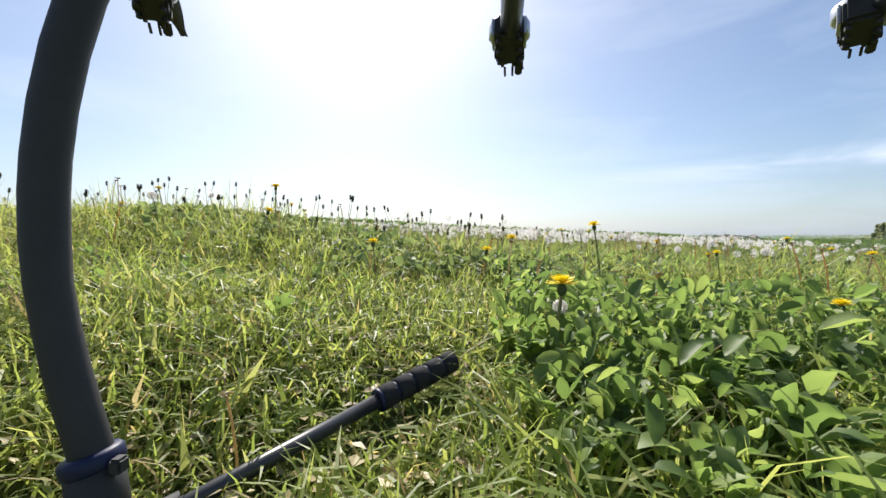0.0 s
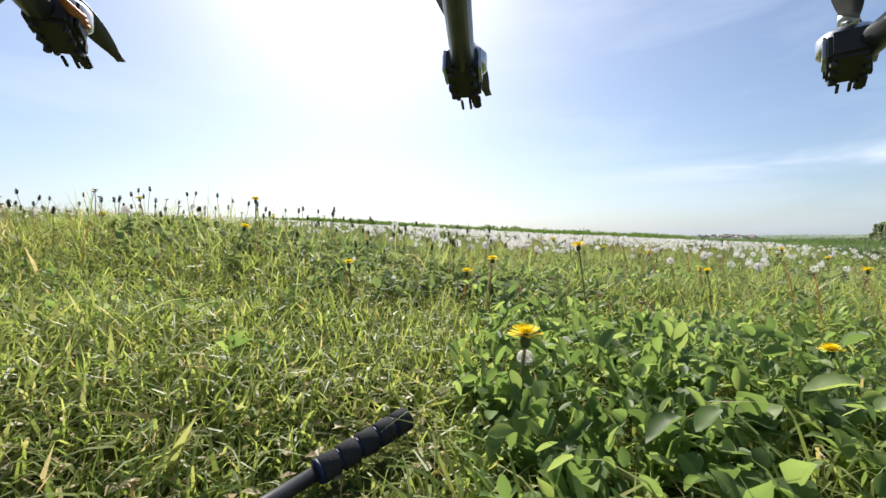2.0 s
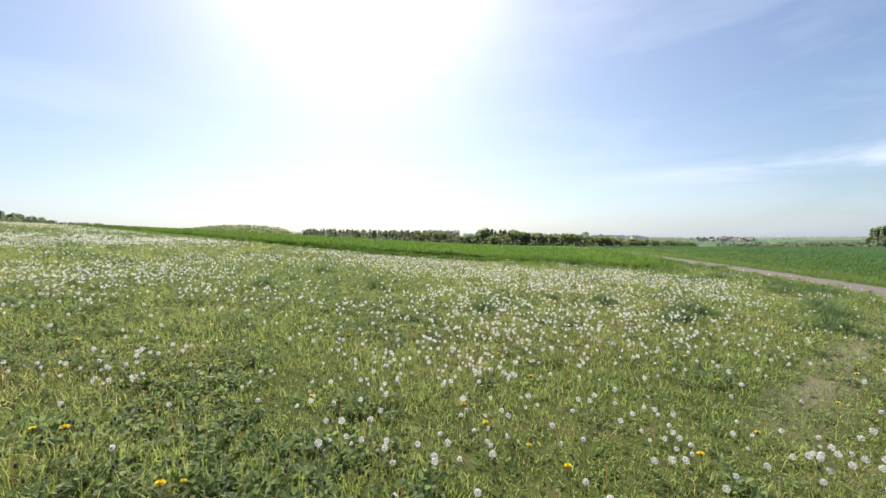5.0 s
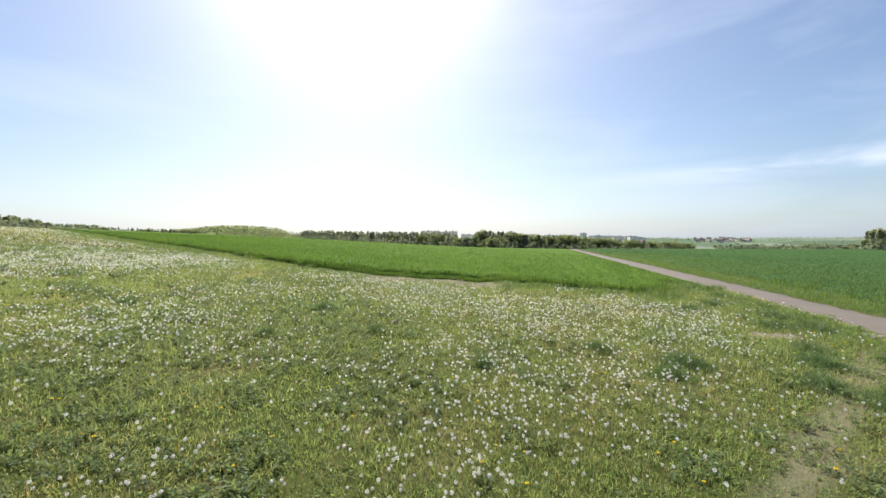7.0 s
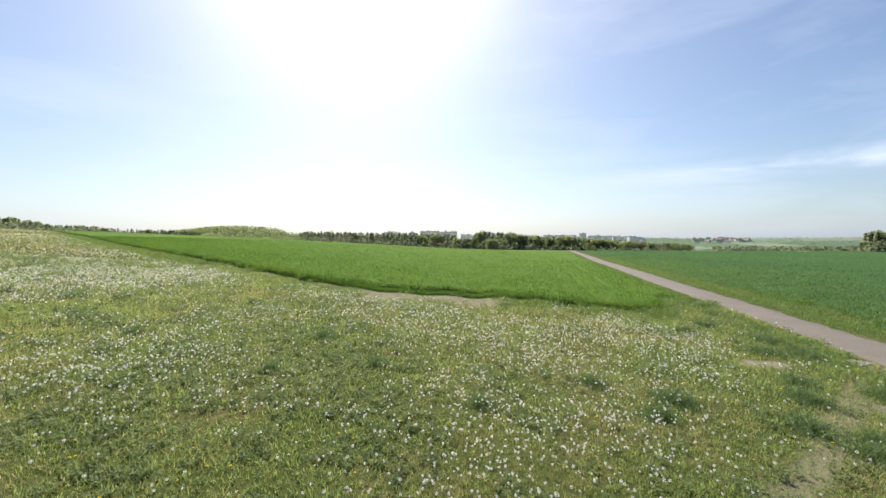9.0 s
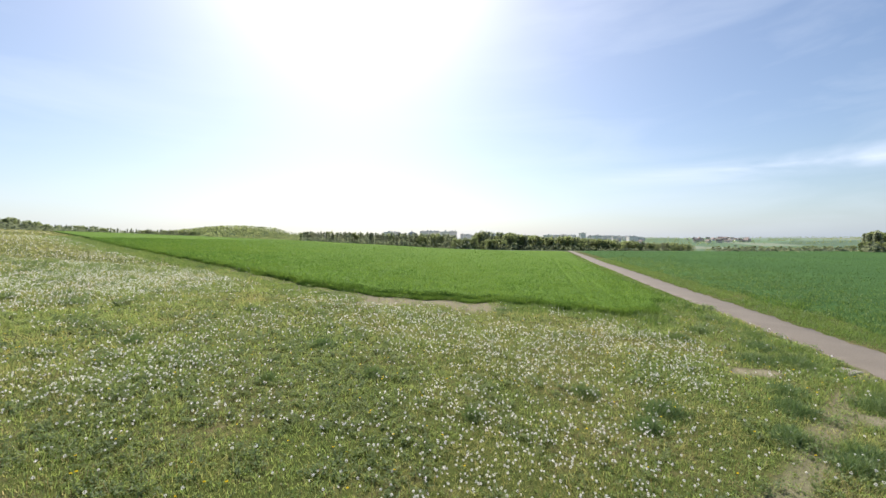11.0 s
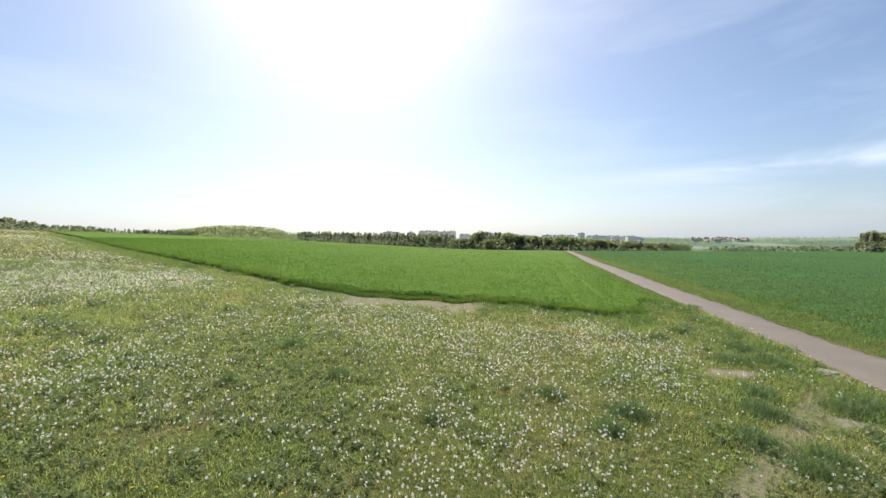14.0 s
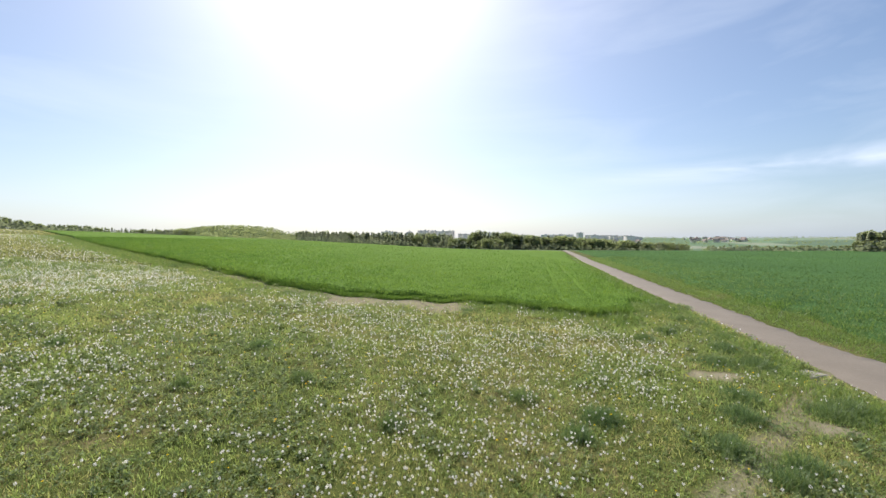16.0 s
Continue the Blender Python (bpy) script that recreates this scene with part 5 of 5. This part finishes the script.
def far_clumps():
    """Hedgerows and copses over the far slopes."""
    r = np.random.default_rng(8)
    n = 1800
    u, d = r.uniform(-0.1, 1.2, n), r.uniform(900, 3000, n)
    line = np.floor(d / 260) * 260 + 40 * np.sin(u * 9 + np.floor(d / 260))
    d = np.where(r.uniform(0, 1, n) < 0.75, line + r.normal(0, 6, n), d)
    keep = vnoise(u * 1000, d, 160, 44) > 0.45
    x, y = (2.1 + u * d)[keep], d[keep]
    k = len(x)
    pairs = []
    for _ in range(10):
        s = r.uniform(2, 4, k)
        pairs.append(scatter(OVAL, OVAL_F, np.column_stack([x, y, land(x, y) + 3]) + r.normal(0, 2.4, (k, 3)), r.uniform(0, 6.28, k), np.stack([s * 1.5, s, s], 1), r.uniform(-1.2, 1.2, k), r.uniform(0, 6.28, k)))
    add_stuff("far_hedgerows", "hedgerows and copses on the far slopes", HAZY_BROAD, *pairs, category="woodland")


far_clumps()


def dirt_track():
    ys = np.linspace(150, 230, 60)
    x0 = 158 + (ys - 150) * 1.0
    v, f = [], []
    for i, x in enumerate(x0):
        yy = 168 + 0.04 * (x - 158)
        for o, h in ((-1.6, -0.05), (-1.3, 0.35), (1.3, 0.35), (1.6, -0.05)):
            v.append((x - 18, yy + o, zland(x - 18, yy) + h))
    for i in range(len(x0) - 1):
        for j in range(3):
            a = i * 4 + j
            f += [(a, a + 1, a + 5), (a, a + 5, a + 4)]
    m = plain("dry_earth", (0.33, 0.27, 0.2), (0.42, 0.36, 0.28), 0.4, 0.95)
    tagged(new("dirt_track", tri_mesh("dirt_track", np.array(v), np.array(f), m, True)), "pale dirt track along the far field edge", "track", kind="structure")


dirt_track()

def stone_slab():
    bm = block(0.85, 0.55, 0.16, (0, 0, 0.02), 0.03)
    r = random.Random(4)
    for v in bm.verts:
        v.co += Vector((r.uniform(-0.05, 0.05), r.uniform(-0.05, 0.05), r.uniform(-0.02, 0.02)))
    m = plain("weathered_stone", (0.20, 0.18, 0.155), (0.28, 0.255, 0.22), 6.0, 0.9, bump=0.5, dist=0.01)
    ob = new("stone_slab", bm_mesh("stone_slab", bm, m))
    ob.matrix_basis = pose(12.42, 11.35, zland(12.42, 11.35) - 0.075, 0, 0, 25)
    tagged(ob, "flat weathered pale stone slab in the grass beside the lane", "stone")


stone_slab()

# ---------------------------------------------------------------- the multirotor, standing in the grass
RUBBER = plain("black_plastic", (0.030, 0.029, 0.032), (0.045, 0.044, 0.048), 30.0, 0.6, spec=0.4, bump=0.1, dist=0.001)
FOAM = plain("black_foam", (0.028, 0.028, 0.03), (0.045, 0.045, 0.048), 60.0, 0.9, spec=0.2, bump=0.5, dist=0.002)
CARBON = plain("carbon_tube", (0.03, 0.03, 0.033), (0.06, 0.06, 0.065), 40.0, 0.32, spec=0.6, bump=0.05, dist=0.001)
BLUE = plain("blue_ring", (0.006, 0.011, 0.045), (0.010, 0.018, 0.075), 30.0, 0.5, bump=0.1, dist=0.001)
SILVER = plain("brushed_aluminium", (0.5, 0.5, 0.5), (0.66, 0.66, 0.66), 50.0, 0.3, 1.0, bump=0.05, dist=0.001)
COPPER = plain("copper_wire", (0.4, 0.14, 0.07), (0.55, 0.22, 0.1), 60.0, 0.45, 0.6, bump=0.1, dist=0.001)


def bar(points, radius, mat, name, parent, label="", sides=20):
    return part(name, tri_mesh(name, *tube(points, radius, sides), mat, True), parent, label)


def along(a, b, *ts):
    a, b = Vector(a), Vector(b)
    return [a.lerp(b, t) for t in ts]


def motor_mount(drone, tip, root, tone):
    """Clamp, motor and propeller at the outer end of an arm."""
    tip, root = Vector(tip), Vector(root)
    d = (tip - root).normalized()
    side = d.cross(Vector((0, 0, 1))).normalized()
    up = side.cross(d)
    m = Matrix((side, d, up)).transposed().to_4x4()
    m.translation = tip
    flat = Vector((d.x, d.y, 0)).normalized()
    m2 = Matrix((flat.cross(Vector((0, 0, 1))), flat, Vector((0, 0, 1)))).transposed().to_4x4()
    m2.translation = tip + flat * 0.006 - Vector((0, 0, 0.009))

    def put(name, bm, mat, label=""):
        me = bm_mesh(name, bm, mat, False)
        me.transform(m)
        return part(name, me, drone, label)
    clamp = put("motor_clamp", block(0.034, 0.058, 0.030, (0, -0.012, 0), 0.004), RUBBER, "black motor clamp")
    for s in (-1, 1):
        cheek = part("cheek_plate", bm_mesh("cheek_plate", block(0.003, 0.028, 0.026, (s * 0.0195, -0.018, 0.004), 0.001), SILVER if tone == "silver" else RUBBER), clamp)
        cheek.data.transform(m)
        for k in range(3):
            b = tube([(s * 0.012, -0.03 + k * 0.018, -0.015), (s * 0.012, -0.03 + k * 0.018, -0.0195)], 0.0036, 8)
            o = part("bolt", tri_mesh("bolt", *b, RUBBER), clamp)
            o.data.transform(m)
    for k, (sx, sy) in enumerate(((-0.009, 0.018), (0.009, 0.018), (-0.013, 0.006), (0.013, 0.006))):
        put("clamp_lug", block(0.012, 0.016, 0.018, (sx, sy, -0.004 - 0.004 * (k % 2)), 0.004), RUBBER)
    for s in (-0.006, 0.004):
        put("lock_pin", block(0.003, 0.018, 0.003, (s, 0.034, -0.011), 0.0006), RUBBER)
    put("latch", block(0.010, 0.024, 0.006, (0.012, 0.03, -0.010), 0.002), RUBBER)
    bell = tube([(0, -0.01, 0.016), (0, -0.01, 0.018), (0, -0.01, 0.034), (0, -0.01, 0.040)], [0.022, 0.026, 0.026, 0.020], 24)
    me = tri_mesh("motor", *bell, SILVER, True)
    me.transform(m2)
    motor = part("motor", me, drone, "silver brushless motor")
    me = tri_mesh("winding", *tube([(0, -0.01, 0.014), (0, -0.01, 0.0175)], 0.0215, 24), COPPER)
    me.transform(m2)
    part("winding", me, motor, "copper motor winding")
    me = tri_mesh("shaft", *tube([(0, -0.01, 0.038), (0, -0.01, 0.056)], 0.0035, 10), SILVER, True)
    me.transform(m2)
    part("shaft", me, motor)
    if tone == "copper":
        for k in range(3):
            o = 0.008 * (k - 1)
            w = tube([(0.018, -0.006 + o, 0.02), (0.024, -0.02 + o, 0.004), (0.016, -0.05 + o, -0.002), (0.008, -0.09, 0.0)], 0.0022, 8)
            me = tri_mesh("motor_wire", *w, COPPER, True)
            me.transform(m)
            part("motor_wire", me, drone, "copper coloured motor wire")
    # a two-bladed propeller at rest, with twisted tapering blades
    vs, fs = [], []
    for sgn in (-1, 1):
        base = len(vs)
        for i in range(12):
            t = i / 11
            r = 0.008 + 0.172 * t
            c = 0.010 + 0.018 * math.sin(math.pi * min(1, t * 1.05 + 0.1)) ** 0.8 * (1 - 0.35 * t)
            tw = radians(28 - 20 * t) * sgn
            for q in (-0.5, 0.5):
                vs.append((q * c * math.cos(tw) + 0.1 * sgn * r, -0.01 + sgn * r, 0.052 + q * c * math.sin(tw)))
        for i in range(11):
            a = base + 2 * i
            fs += [(a, a + 1, a + 3), (a, a + 3, a + 2)]
    me = tri_mesh("propeller", np.array(vs), np.array(fs), RUBBER, True)
    me.transform(m2)
    p = part("propeller", me, drone, "black two-bladed propeller at rest")
    md = p.modifiers.new("thickness", "SOLIDIFY")
    md.thickness = 0.0018
    me = tri_mesh("hub_cap", *tube([(0, -0.01, 0.049), (0, -0.01, 0.057)], 0.009, 14), SILVER, True)
    me.transform(m2)
    part("hub_cap", me, p)


def build_drone():
    drone = empty("multirotor_drone", Matrix.Translation((0, 0, 0)), "black multirotor drone with skid landing gear standing in the grass", "drone")
    # landing leg: a bowed tube in a foam sleeve
    leg = [(-0.245, 0.335, 0.335), (-0.292, 0.332, 0.292), (-0.304, 0.324, 0.251), (-0.315, 0.319, 0.203), (-0.322, 0.315, 0.156), (-0.326, 0.313, 0.115), (-0.327, 0.312, 0.087),
           (-0.326, 0.311, 0.05), (-0.323, 0.310, 0.016), (-0.317, 0.310, -0.02), (-0.309, 0.310, -0.055), (-0.300, 0.310, -0.088), (-0.291, 0.310, -0.118), (-0.286, 0.310, -0.145)]
    bar(leg, [0.0158] * 8 + [0.0150] * 6, RUBBER, "landing_leg", drone, "black bowed landing leg", 28)
    tee = bar([(-0.2895, 0.310, -0.125), (-0.285, 0.310, -0.16), (-0.283, 0.310, -0.215)], [0.0195, 0.0205, 0.0205], RUBBER, "tee_joint", drone, "black tee joint", 28)
    collar = [(-0.2915, 0.310, -0.119), (-0.2908, 0.310, -0.1215), (-0.2885, 0.310, -0.130), (-0.2878, 0.310, -0.1325)]
    bar(collar, [0.0195, 0.0218, 0.0218, 0.0195], BLUE, "collar", tee, "dark blue clamp collar", 28)
    part("clamp_ear", bm_mesh("clamp_ear", block(0.010, 0.012, 0.012, (-0.264, 0.304, -0.126), 0.002), RUBBER), tee)
    a, b = Vector((-0.283, 0.310, -0.198)), Vector((-0.005, 0.555, -0.119))
    bar(along(a, b, -0.13, 0.0, 0.15), [0.014, 0.0155, 0.014], RUBBER, "tee_sleeve", drone, "black skid sleeve")
    bar(along(a, b, -0.9, -0.4, 0.2, 0.75), 0.0085, CARBON, "skid", drone, "carbon fibre skid tube")
    # foam grip in ridged sections with blue rings between
    for k in range(5):
        t0 = 0.70 + 0.066 * k
        bar(along(a, b, t0, t0 + 0.005, t0 + 0.053, t0 + 0.058), [0.0125, 0.0148, 0.0148, 0.0125], FOAM, "grip_section", drone, "ridged black foam grip")
        bar(along(a, b, t0 - 0.008, t0 + 0.002), 0.0122, BLUE, "grip_ring", drone, "blue grip ring")
    bar(along(a, b, 0.692, 0.7015), [0.0135, 0.0148], BLUE, "grip_end", drone, "blue grip end")
    # arms and hub
    hub = Vector((0.1, -0.62, 0.5))
    line = Vector((-0.03, -0.13, 0.47))
    tips = (((-0.346, 0.462, 0.324), "copper"), ((0.0725, 0.520, 0.298), "silver"), ((0.476, 0.478, 0.299), "silver"))
    roots = (Vector((0.0, -0.6, 0.5)), Vector((-0.04, -0.55, 0.5)), Vector((0.22, -0.6, 0.5)))
    for (tip, tone), root in zip(tips, roots):
        t = Vector(tip)
        bar([root, root.lerp(t, 0.98)], 0.0128, CARBON, "arm", drone, "carbon fibre arm")
        motor_mount(drone, t, line, tone)
    part("hub_plate", bm_mesh("hub_plate", block(0.4, 0.26, 0.012, tuple(hub + Vector((0, 0, -0.016))), 0.004), CARBON), drone, "carbon centre plate")
    part("hub_plate", bm_mesh("hub_plate", block(0.4, 0.26, 0.012, tuple(hub + Vector((0, 0, 0.018))), 0.004), CARBON), drone, "carbon centre plate")
    t = roots[0].lerp(Vector(tips[0][0]), 0.84)
    part("leg_bracket", bm_mesh("leg_bracket", block(0.05, 0.06, 0.05, tuple(t + Vector((0, 0, -0.012))), 0.006), RUBBER), drone, "black leg bracket")
    bar([t, Vector(leg[0])], 0.0172, RUBBER, "leg_socket", drone)


build_drone()
